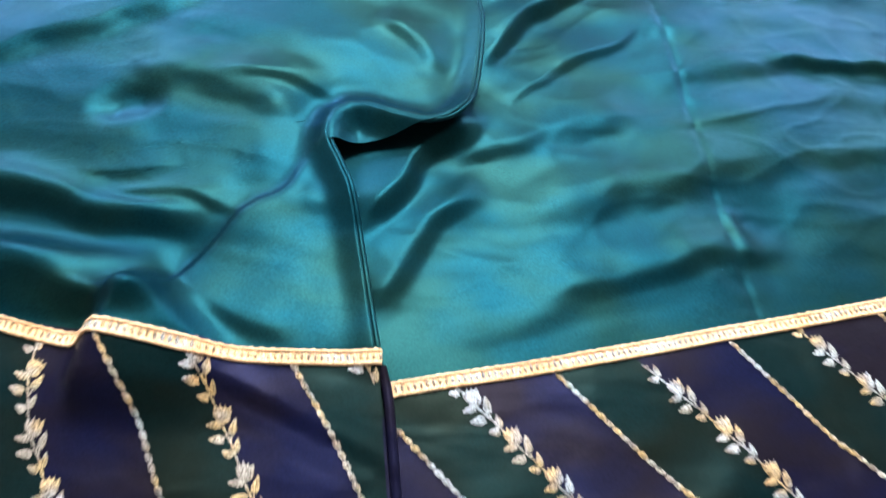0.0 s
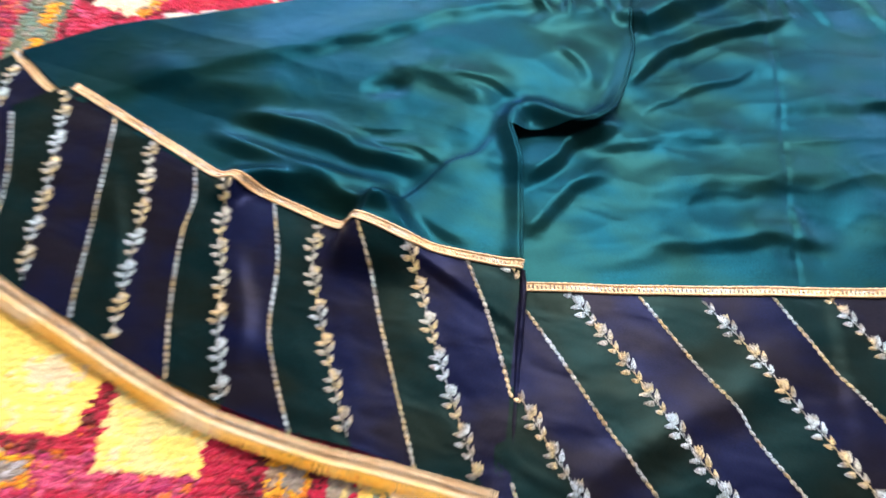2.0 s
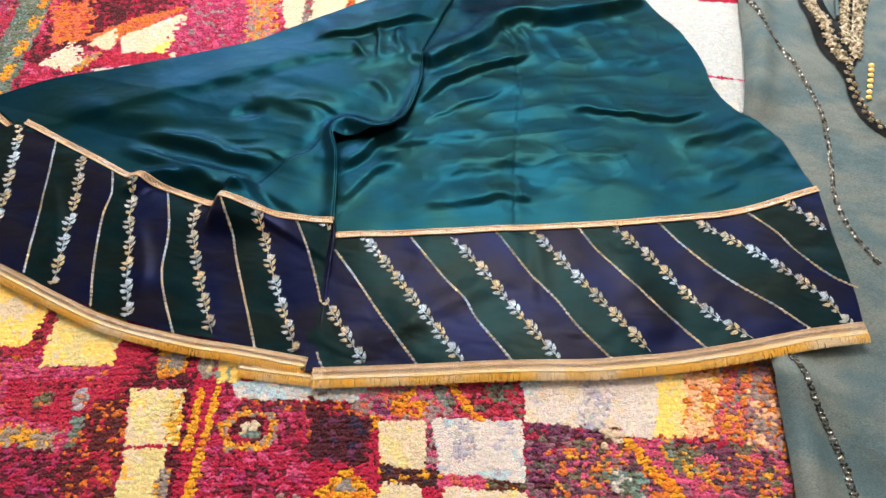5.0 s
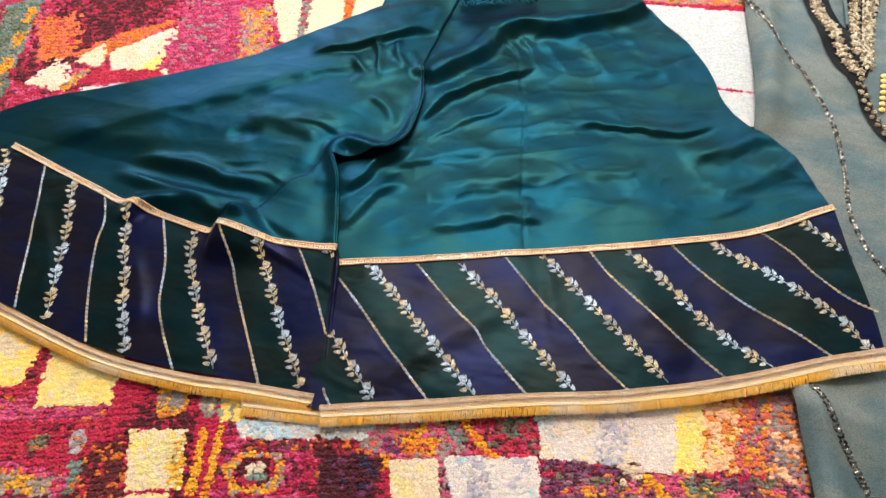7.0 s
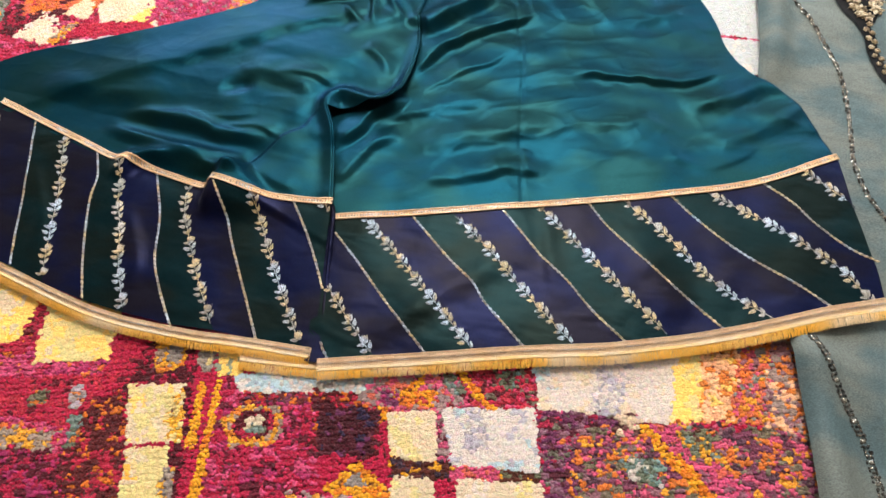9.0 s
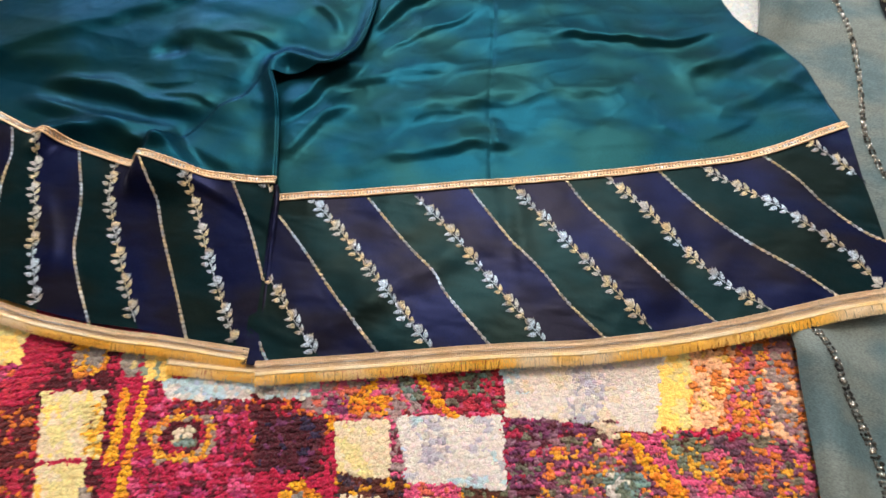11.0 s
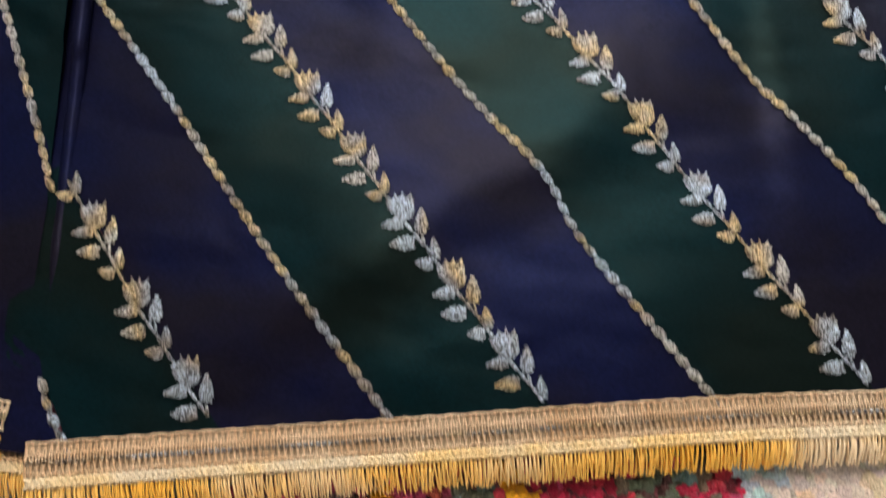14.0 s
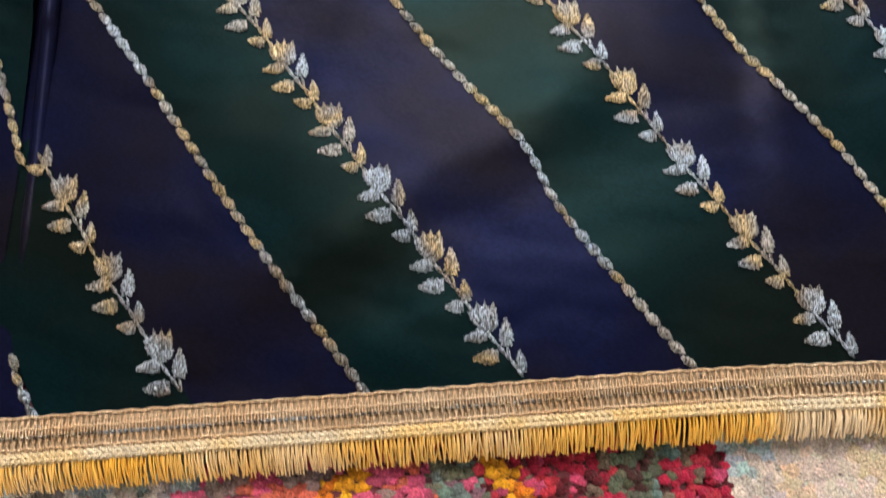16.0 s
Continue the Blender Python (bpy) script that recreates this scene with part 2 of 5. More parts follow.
FOLDS_R = (
    ([(-0.022, 0.385), (-0.010, 0.403), (0.005, 0.427), (0.030, 0.464), (0.057, 0.491), (0.074, 0.519)], 0.012, 0.009, 0.035),
    ([(-0.006, 0.312), (0.000, 0.327), (0.010, 0.353), (0.024, 0.384), (0.047, 0.417), (0.081, 0.446)], 0.0065, 0.010, 0.030),
    ([(0.100, 0.346), (0.126, 0.353), (0.172, 0.366), (0.210, 0.378), (0.245, 0.397), (0.286, 0.399), (0.320, 0.408)], 0.0085, 0.009, 0.028),
    ([(0.030, 0.300), (0.086, 0.313), (0.114, 0.329), (0.154, 0.347), (0.204, 0.351), (0.239, 0.366)], 0.0060, 0.012, 0.022),
    ([(0.085, 0.412), (0.128, 0.422), (0.199, 0.446), (0.272, 0.475), (0.313, 0.486), (0.360, 0.492)], 0.0060, 0.016, 0.038),
    ([(0.035, 0.458), (0.063, 0.470), (0.112, 0.492), (0.171, 0.515), (0.215, 0.526)], 0.0050, 0.011, 0.030),
    ([(0.060, 0.545), (0.071, 0.566), (0.105, 0.622), (0.155, 0.666), (0.217, 0.705), (0.252, 0.739)], 0.0110, 0.007, 0.045),
    ([(0.084, 0.520), (0.137, 0.569), (0.184, 0.606), (0.223, 0.644)], 0.0030, 0.005, 0.026),
    ([(0.310, 0.604), (0.343, 0.607), (0.416, 0.610), (0.487, 0.610), (0.560, 0.640)], 0.0060, 0.006, 0.024),
    ([(0.500, 0.548), (0.536, 0.567), (0.584, 0.592), (0.628, 0.614), (0.670, 0.612)], 0.0080, 0.016, 0.034),
    ([(0.530, 0.482), (0.565, 0.499), (0.611, 0.526), (0.659, 0.566), (0.690, 0.590)], 0.0070, 0.018, 0.030),
    ([(0.460, 0.462), (0.495, 0.458), (0.536, 0.451), (0.581, 0.474), (0.611, 0.503)], 0.0040, 0.006, 0.016),
    ([(0.395, 0.722), (0.428, 0.736), (0.461, 0.755), (0.500, 0.785)], 0.0034, 0.013, 0.026),
    ([(0.190, 0.556), (0.223, 0.565), (0.307, 0.593), (0.388, 0.618)], 0.0026, 0.010, 0.030),
    ([(0.335, 0.494), (0.369, 0.502), (0.420, 0.517), (0.463, 0.542)], 0.0028, 0.010, 0.030),
    ([(0.340, 0.405), (0.400, 0.418), (0.450, 0.430), (0.500, 0.440)], 0.0024, 0.006, 0.016),
    ([(0.260, 0.452), (0.264, 0.424), (0.274, 0.401), (0.290, 0.395)], 0.0024, 0.004, 0.010),
    ([(0.255, 0.394), (0.262, 0.388), (0.274, 0.377), (0.282, 0.362)], 0.0026, 0.004, 0.009),
    ([(0.290, 0.396), (0.297, 0.388), (0.308, 0.375), (0.318, 0.358)], 0.0022, 0.004, 0.010),
    ([(0.236, 0.382), (0.250, 0.372), (0.258, 0.356)], 0.0020, 0.004, 0.009),
    ([(0.170, 0.786), (0.181, 0.783), (0.205, 0.760), (0.218, 0.730)], 0.0035, 0.006, 0.012),
    ([(0.195, 0.800), (0.222, 0.775), (0.236, 0.745), (0.240, 0.720)], 0.0030, 0.006, 0.012),
    ([(0.235, 0.800), (0.258, 0.775), (0.300, 0.715)], 0.0030, 0.008, 0.022),
    ([(0.300, 0.815), (0.330, 0.780), (0.372, 0.715)], 0.0026, 0.010, 0.026),
    ([(0.380, 0.835), (0.410, 0.800), (0.450, 0.770)], 0.0030, 0.012, 0.026),
)


def height_right(x, y):
    z = 0.012 + 0.0015 * waves(x, y, 0.16, 3) + 0.0003 * waves(x, y, 0.06, 8)
    up = np.clip((y - 0.29 - 0.28 * x) / 0.06, 0, 1)
    z = z + up * (0.0022 * waves(x, 1.8 * y, 0.19, 5) + 0.0011 * waves(0.6 * x, 1.6 * y, 0.085, 6))
    z = z + up * (0.0008 * crinkle(0.6 * x, 1.7 * y, 0.16, 61) + 0.0005 * crinkle(0.6 * x, 1.5 * y, 0.07, 62))
    bx, by = x, y
    x, y = x + up * 0.004 * waves(bx, by, 0.09, 51), y + up * 0.0035 * waves(bx, by, 0.06, 52)
    for pts, high, far, slope in FOLDS_R:
        z = z + up * fold(x, y, pts, 1.0 * high, far, slope)
    x, y = bx, by
    d, a = near(x, y, curve([(0.275, 0.347), (0.256, 0.460), (0.241, 0.596), (0.229, 0.665), (0.205, 0.755)], 24))
    z = z + 0.0006 * np.exp(-(d / 0.010) ** 2) * np.sin(a * 95 + 3 * np.sin(a * 17)) * (0.3 + 0.7 * np.sin(a * 9) ** 2) - 0.0010 * np.exp(-(d / 0.003) ** 2)
    roll = [(0.05, 0.645), (0.093, 0.690), (0.143, 0.741), (0.163, 0.790), (0.200, 0.822), (0.260, 0.830), (0.330, 0.858), (0.385, 0.885), (0.43, 0.93)]
    wob = 0.006 * waves(x, y, 0.07, 58)
    z = z + ridge(x + wob, y + wob, roll, 0.024, 0.030, 0.016, 0.06)
    z = z + 0.010 * np.clip((x - 0.50) / 0.18, 0, 1) ** 2 * (3 - 2 * np.clip((x - 0.50) / 0.18, 0, 1))
    z = z + fold(x, y, [(0.298, 0.358), (0.310, 0.306), (0.318, 0.264), (0.326, 0.230), (0.335, 0.193)], 0.0022, 0.005, 0.018, 0.3)
    z = z + ridge(x, y, [(0.09, 0.09), (0.14, 0.14), (0.19, 0.19), (0.27, 0.26)], 0.0032, 0.016, 0.016)
    return z + ridge(x, y, [(0.42, 0.34), (0.47, 0.26), (0.50, 0.19)], 0.003, 0.03, 0.02)


FOLDS_L = (
    ([(-0.174, 0.262), (-0.174, 0.296), (-0.166, 0.314), (-0.139, 0.343), (-0.116, 0.376), (-0.102, 0.404), (-0.077, 0.422), (-0.063, 0.452), (-0.045, 0.480)], 0.008, -0.005, 0.150, 0.12),
    ([(-0.380, 0.402), (-0.310, 0.402), (-0.235, 0.396), (-0.205, 0.385), (-0.167, 0.385), (-0.105, 0.392)], 0.0150, 0.012, 0.019, 0.25),
    ([(-0.400, 0.372), (-0.330, 0.360), (-0.249, 0.348), (-0.212, 0.345), (-0.176, 0.346), (-0.120, 0.352)], 0.0150, 0.013, 0.018, 0.25),
    ([(-0.310, 0.330), (-0.240, 0.319), (-0.204, 0.316), (-0.150, 0.322)], 0.0070, 0.010, 0.013, 0.25),
    ([(-0.560, 0.420), (-0.460, 0.425), (-0.350, 0.432), (-0.270, 0.436)], 0.0070, 0.018, 0.040, 0.3),
    ([(-0.203, 0.404), (-0.153, 0.407), (-0.121, 0.403), (-0.095, 0.402)], 0.0030, 0.004, 0.014, 0.25),
    ([(-0.225, 0.416), (-0.189, 0.424), (-0.150, 0.431)], 0.0020, 0.004, 0.012, 0.3),
    ([(-0.215, 0.503), (-0.175, 0.509), (-0.131, 0.503), (-0.095, 0.492), (-0.050, 0.486)], 0.0085, 0.014, 0.040, 0.3),
    ([(-0.150, 0.516), (-0.134, 0.517), (-0.082, 0.517), (-0.041, 0.505), (-0.014, 0.491), (0.012, 0.487)], 0.0055, 0.006, 0.022, 0.25),
    ([(-0.145, 0.335), (-0.110, 0.321), (-0.082, 0.310), (-0.045, 0.302)], 0.0030, 0.007, 0.020, 0.3),
    ([(-0.068, 0.424), (-0.048, 0.406), (-0.018, 0.412)], 0.0030, 0.008, 0.020, 0.3),
    ([(-0.215, 0.555), (-0.130, 0.565), (-0.060, 0.552), (0.010, 0.560)], 0.0050, 0.016, 0.036, 0.3),
    ([(-0.030, 0.595), (0.000, 0.580), (0.035, 0.540)], 0.0050, 0.008, 0.024, 0.3),
)
RIDGES_L = (
    ([(-0.172, 0.240), (-0.174, 0.298), (-0.160, 0.325), (-0.140, 0.350)], 0.026, 0.012, 0.060, 0.25),
    ([(-0.322, 0.280), (-0.318, 0.321), (-0.243, 0.340), (-0.185, 0.328), (-0.131, 0.324)], 0.018, 0.018, 0.011, 0.15),
    ([(-0.600, 0.360), (-0.556, 0.385), (-0.300, 0.530), (-0.218, 0.579), (-0.152, 0.624), (-0.054, 0.669), (-0.005, 0.718), (0.050, 0.745)], 0.007, 0.045, 0.012, 0.25),
    ([(-0.158, 0.674), (-0.065, 0.710), (-0.012, 0.749), (0.033, 0.777), (0.093, 0.798)], 0.014, 0.050, 0.007, 0.2),
    ([(-0.232, 0.470), (-0.199, 0.485), (-0.170, 0.488)], -0.007, 0.012, 0.012, 0.4),
    ([(-0.070, 0.630), (-0.020, 0.650), (0.030, 0.690)], 0.006, 0.020, 0.014, 0.3),
    ([(-0.078, 0.692), (-0.056, 0.660), (-0.036, 0.643)], 0.005, 0.006, 0.007, 0.35),
    ([(-0.045, 0.735), (-0.025, 0.687), (-0.020, 0.640)], 0.007, 0.007, 0.006, 0.3),
    ([(-0.005, 0.745), (0.006, 0.700), (0.030, 0.660)], 0.008, 0.008, 0.007, 0.3),
    ([(0.029, 0.722), (0.040, 0.690), (0.050, 0.655)], 0.012, 0.008, 0.008, 0.3),
    ([(-0.100, 0.765), (-0.030, 0.810), (0.050, 0.860)], 0.006, 0.016, 0.020, 0.3),
    ([(0.020, 0.800), (0.040, 0.825), (0.048, 0.860)], 0.005, 0.010, 0.008, 0.3),
    ([(-0.480, 0.300), (-0.420, 0.220), (-0.390, 0.140)], 0.004, 0.012, 0.020, 0.3),
    ([(-0.300, 0.250), (-0.250, 0.170), (-0.240, 0.110)], 0.004, 0.012, 0.020, 0.3),
)


def height_left(x, y):
    z = 0.011 + 0.005 * np.clip((y - 0.16 + 0.16 * x) / 0.1, 0, 1) + 0.0012 * waves(x, y, 0.15, 21) + 0.0003 * waves(x, y, 0.06, 22)
    z = z + 0.012 * np.clip((y - 0.36 + 0.1 * x) / 0.10, 0, 1)
    up = np.clip((y - 0.32 + 0.16 * x) / 0.05, 0, 1)
    busy = up * np.clip((x + 0.35) / 0.25, 0, 1)
    z = z + busy * (0.0010 * waves(x, 1.4 * y, 0.10, 73) + 0.0005 * crinkle(0.6 * x - 0.5 * y, 1.5 * y, 0.15, 71)) + up * 0.0002 * crinkle(x - 0.5 * y, 1.5 * y, 0.07, 72)
    bx, by = x, y
    x, y = x + up * 0.003 * waves(bx, by, 0.09, 53), y + up * 0.003 * waves(bx, by, 0.07, 54)
    for pts, high, far, slope, fade in FOLDS_L:
        z = z + fold(x, y, pts, 0.90 * high, far, slope, fade)
    for pts, high, a, b, fade in RIDGES_L:
        z = z + ridge(x, y, pts, high, a, b, fade)
    x, y = bx, by
    d, a = near(x, y, curve(RIM, 60))
    rest = 0.85 * np.exp(-(d / 0.035) ** 2) * np.clip((y - 0.31) / 0.05, 0, 1) * np.clip((1.02 - y) / 0.08, 0, 1)
    z = z * (1 - rest) + (height_right(x, y) + 0.004) * rest
    lift = 0.014 * np.exp(-((y - 0.49) / 0.09) ** 2) + 0.004 - 0.003 * np.clip((y - 0.56) / 0.06, 0, 1)
    return z + lift * np.exp(-(d / 0.014) ** 2)


def height_far(x, y):
    return 0.009 + 0.0015 * waves(x, y, 0.12, 31)


def tabled(height, x0, x1, y0, y1, step=0.0025):
    """The same height, read from a fine table (quick for the many small pieces)."""
    xs, ys = np.arange(x0, x1, step), np.arange(y0, y1, step)
    tab = height(*np.meshgrid(xs, ys, indexing="ij"))

    def read(x, y):
        a = np.clip((np.asarray(x) - x0) / step, 0, len(xs) - 1.001)
        b = np.clip((np.asarray(y) - y0) / step, 0, len(ys) - 1.001)
        i, j = a.astype(int), b.astype(int)
        a, b = a - i, b - j
        return (tab[i, j] * (1 - a) * (1 - b) + tab[i + 1, j] * a * (1 - b) + tab[i, j + 1] * (1 - a) * b + tab[i + 1, j + 1] * a * b)

    return read


def sheet(name, plan, height, mat, parent, label="", skirt=0.0, lift=0.0):
    """A cloth sheet over the plan; skirt turns its border down to that height."""
    nu, nv = plan.shape[:2]
    x, y = plan[..., 0], plan[..., 1]
    z = height(x, y) + lift
    if skirt is not None:
        for s in (np.s_[0, :], np.s_[-1, :], np.s_[:, 0], np.s_[:, -1]):
            z[s] = np.maximum(z[s] - 0.006, skirt)
    v = np.stack([x, y, z], -1).reshape(-1, 3)
    return mesh_object(name, v, grid_faces(nu, nv), mat, parent, label)


def ribbon_plan(line, out0, out1, nu, nv):
    """Plan of a band along a line, from out0 to out1 metres to its left."""
    c = curve(line, nu)
    t = np.gradient(c, axis=0)
    t /= np.linalg.norm(t, axis=1)[:, None]
    nrm = np.stack([-t[:, 1], t[:, 0]], 1)
    w = np.linspace(out0, out1, nv)
    return c[:, None] + nrm[:, None] * w[None, :, None]


def tube(line3, radius, sides=6):
    c = np.array(line3)
    t = np.gradient(c, axis=0)
    t /= np.linalg.norm(t, axis=1)[:, None] + 1e-12
    side = np.cross(t, (0, 0, 1.0))
    side /= np.linalg.norm(side, axis=1)[:, None] + 1e-12
    up = np.cross(side, t)
    r = np.broadcast_to(np.asarray(radius, float), (len(c),))
    ang = np.linspace(0, 2 * math.pi, sides, endpoint=False)
    v = c[:, None] + r[:, None, None] * (np.cos(ang)[None, :, None] * side[:, None] + np.sin(ang)[None, :, None] * up[:, None])
    f = []
    for i in range(len(c) - 1):
        for k in range(sides):
            a, b = i * sides + k, i * sides + (k + 1) % sides
            f.append((a, b, b + sides, a + sides))
    return v.reshape(-1, 3), f


class Pile:
    """Gathers many small pieces into one mesh."""

    def __init__(self):
        self.v, self.f, self.n = [], [], 0

    def add(self, v, f):
        self.v.append(np.asarray(v, float))
        self.f += [tuple(int(i) + self.n for i in q) for q in f]
        self.n += len(v)

    def done(self, name, mat, parent, label=""):
        return mesh_object(name, np.vstack(self.v), self.f, mat, parent, label)


def dome(outline, rise):
    """A raised patch: outline points round a middle, in plan, with its height above the cloth."""
    o = np.array(outline)
    c = o.mean(0)
    n = len(o)
    inner = c + (o - c) * 0.62
    v = np.vstack([np.c_[o, np.zeros(n)], np.c_[inner, np.full(n, rise)], [[*c, rise * 1.15]]])
    f = [(i, (i + 1) % n, n + (i + 1) % n, n + i) for i in range(n)] + [(n + i, n + (i + 1) % n, 2 * n) for i in range(n)]
    return v, f


def leaf(a, b, w, n=12, pointed=0.6):
    """Outline of a leaf from a to b, w wide."""
    a, b = np.array(a), np.array(b)
    d = b - a
    s = np.array([-d[1], d[0]]) / (np.linalg.norm(d) + 1e-9)
    t = np.linspace(0, 1, n // 2 + 1)
    wide = w / 2 * np.sin(math.pi * t ** pointed) ** 0.8
    up = a + d * t[:, None] + s * wide[:, None]
    dn = a + d * t[::-1, None] - s * wide[::-1, None]
    return np.vstack([up, dn[1:-1]])


def along(line, n=160):
    """Frame of a plan line: a function from (distance, offset) to plan places."""
    c = curve(line, n)
    s = np.concatenate([[0], np.cumsum(np.linalg.norm(np.diff(c, axis=0), axis=1))])
    t = np.gradient(c, axis=0)
    t /= np.linalg.norm(t, axis=1)[:, None]

    def place(u, w):
        u = np.asarray(u, float)
        x, y = np.interp(u, s, c[:, 0]), np.interp(u, s, c[:, 1])
        tx, ty = np.interp(u, s, t[:, 0]), np.interp(u, s, t[:, 1])
        return np.stack([x - ty * w, y + tx * w], -1)

    return place, s[-1]


RNG = np.random.RandomState(11)


def vine(line, height, parent, start=0.0, step=0.0385, label="raised silver and gold thread vine, reflections put into the colour"):
    place, total = along(line)
    stems, flowers = Pile(), []

    def lay(pile, v, f, u0):
        v = np.array(v)
        p = place(v[:, 0] + u0, v[:, 1])
        ok = (v[:, 0] + u0 > 0.001).all() and (v[:, 0] + u0 < total - 0.001).all()
        if ok:
            pile.add(np.c_[p, height(p[:, 0], p[:, 1]) + 0.0006 + v[:, 2]], f)
        return ok

    def local(x, y):
        """From the drawn motif (x right, y up, tenths of a millimetre from the bloom's foot) to along and across the line."""
        x, y = np.asarray(x, float) * 0.99e-4, np.asarray(y, float) * 0.99e-4
        return np.stack([0.604 * x - 0.797 * y, 0.797 * x + 0.604 * y - 0.0018], -1)

    def ragged(o):
        o, c = np.array(o), np.mean(o, 0)
        k = np.where(np.arange(len(o)) % 2, 1.14, 0.92) * RNG.uniform(0.93, 1.07, len(o))
        return c + (o - c) * k[:, None]

    u = start - step
    while u < total:
        j = 1 + RNG.uniform(-0.07, 0.07)
        for ax, ay, bx, by, w in ((75, -55, 72, 62 * j, 54), (48, -88, -58 * j, -100, 58), (135, -155, 122, -62 * j, 44), (125, -175, 46, -168 * j, 50)):
            lay(stems, *dome(ragged(leaf(local(ax, ay), local(bx, by), w * 1e-4 * j, 24)), 0.0005), u)
        zig = [(0, 0), (40, -45), (72, -85), (90, -100), (115, -140), (135, -165), (160, -200), (200, -255), (235, -310)]
        for p0, p1 in zip(zig[:-1], zig[1:]):
            lay(stems, *dome(leaf(local(p0[0] - 3, p0[1] + 4), local(p1[0] + 3, p1[1] - 4), 0.0017, 8, 1.0), 0.0005), u)
        lay(stems, *dome(leaf(local(75, -50), local(88, -98), 0.0013, 8, 1.0), 0.0005), u)
        bloom = Pile()
        for tip, w in (((-72, 105), 40), ((-40, 120), 40), ((-8, 122), 40), ((26, 120), 42), ((38, 70), 40)):
            lay(bloom, *dome(ragged(leaf(local(-2, -2), local(tip[0], tip[1] * j), w * 1.12e-4, 22, 1.25)), 0.0006), u)
        lay(bloom, *dome(ragged(leaf(local(2, -4), local(-98, -22), 0.0050 * j, 16)), 0.0006), u)
        if bloom.n:
            flowers.append(bloom)
        u += step
    ob = stems.done("embroidered_vine", ZARI, parent, label)
    for b in flowers:
        b.done("flower", ZARI, ob)
    return ob


def dashes(line, height, parent, split=True):
    line = [np.array(line[0], float)] + stretched(line, 0.010)[1:]
    place, total = along(line)
    pile, u, made = Pile(), 0.002, []
    while u < total - 0.008:
        tilt = RNG.uniform(0.0006, 0.0012)
        o = leaf((u, -tilt), (u + 0.0078, tilt), 0.0039 * RNG.uniform(0.85, 1.1), 18, 1.0)
        m = o.mean(0)
        v, f = dome(m + (o - m) * (np.where(np.arange(len(o)) % 2, 1.10, 0.94) * RNG.uniform(0.94, 1.06, len(o)))[:, None], 0.0006)
        p = place(v[:, 0], v[:, 1])
        v = np.c_[p, height(p[:, 0], p[:, 1]) + 0.0006 + v[:, 2]]
        if split:
            made.append((v, f))
        else:
            pile.add(v, f)
        u += 0.0071
    if not split:
        return pile.done("stitched_line", ZARI, parent, "thin row of silver and gold stitches, reflections put into the colour")
    pile.add(*made[0])
    ob = pile.done("stitched_line", ZARI, parent, "thin row of silver and gold stitches, reflections put into the colour")
    for v, f in made[1:]:
        mesh_object("stitch", v, f, ZARI, ob)
    return ob


def stretched(line, more=0.006):
    """The line with both ends run on under the trims."""
    p = [np.array(q, float) for q in line]
    first, last = p[0] - p[1], p[-1] - p[-2]
    return [p[0] + first / np.linalg.norm(first) * more] + p[1:-1] + [p[-1] + last / np.linalg.norm(last) * more]


def panel(a, b, height, mat, parent, label):
    a, b = stretched(a), stretched(b)
    na = int(max(length(a), length(b)) / 0.006) + 3
    nb = int(max(np.linalg.norm(np.array(a[0]) - b[0]), np.linalg.norm(np.array(a[-1]) - b[-1]), 0.02) / 0.006) + 2
    ca, cb = curve(a, na), curve(b, na)
    w = np.linspace(0, 1, nb)[None, :, None]
    plan = ca[:, None] * (1 - w) + cb[:, None] * w
    return sheet("stripe_panel", plan, height, mat, parent, label, None)


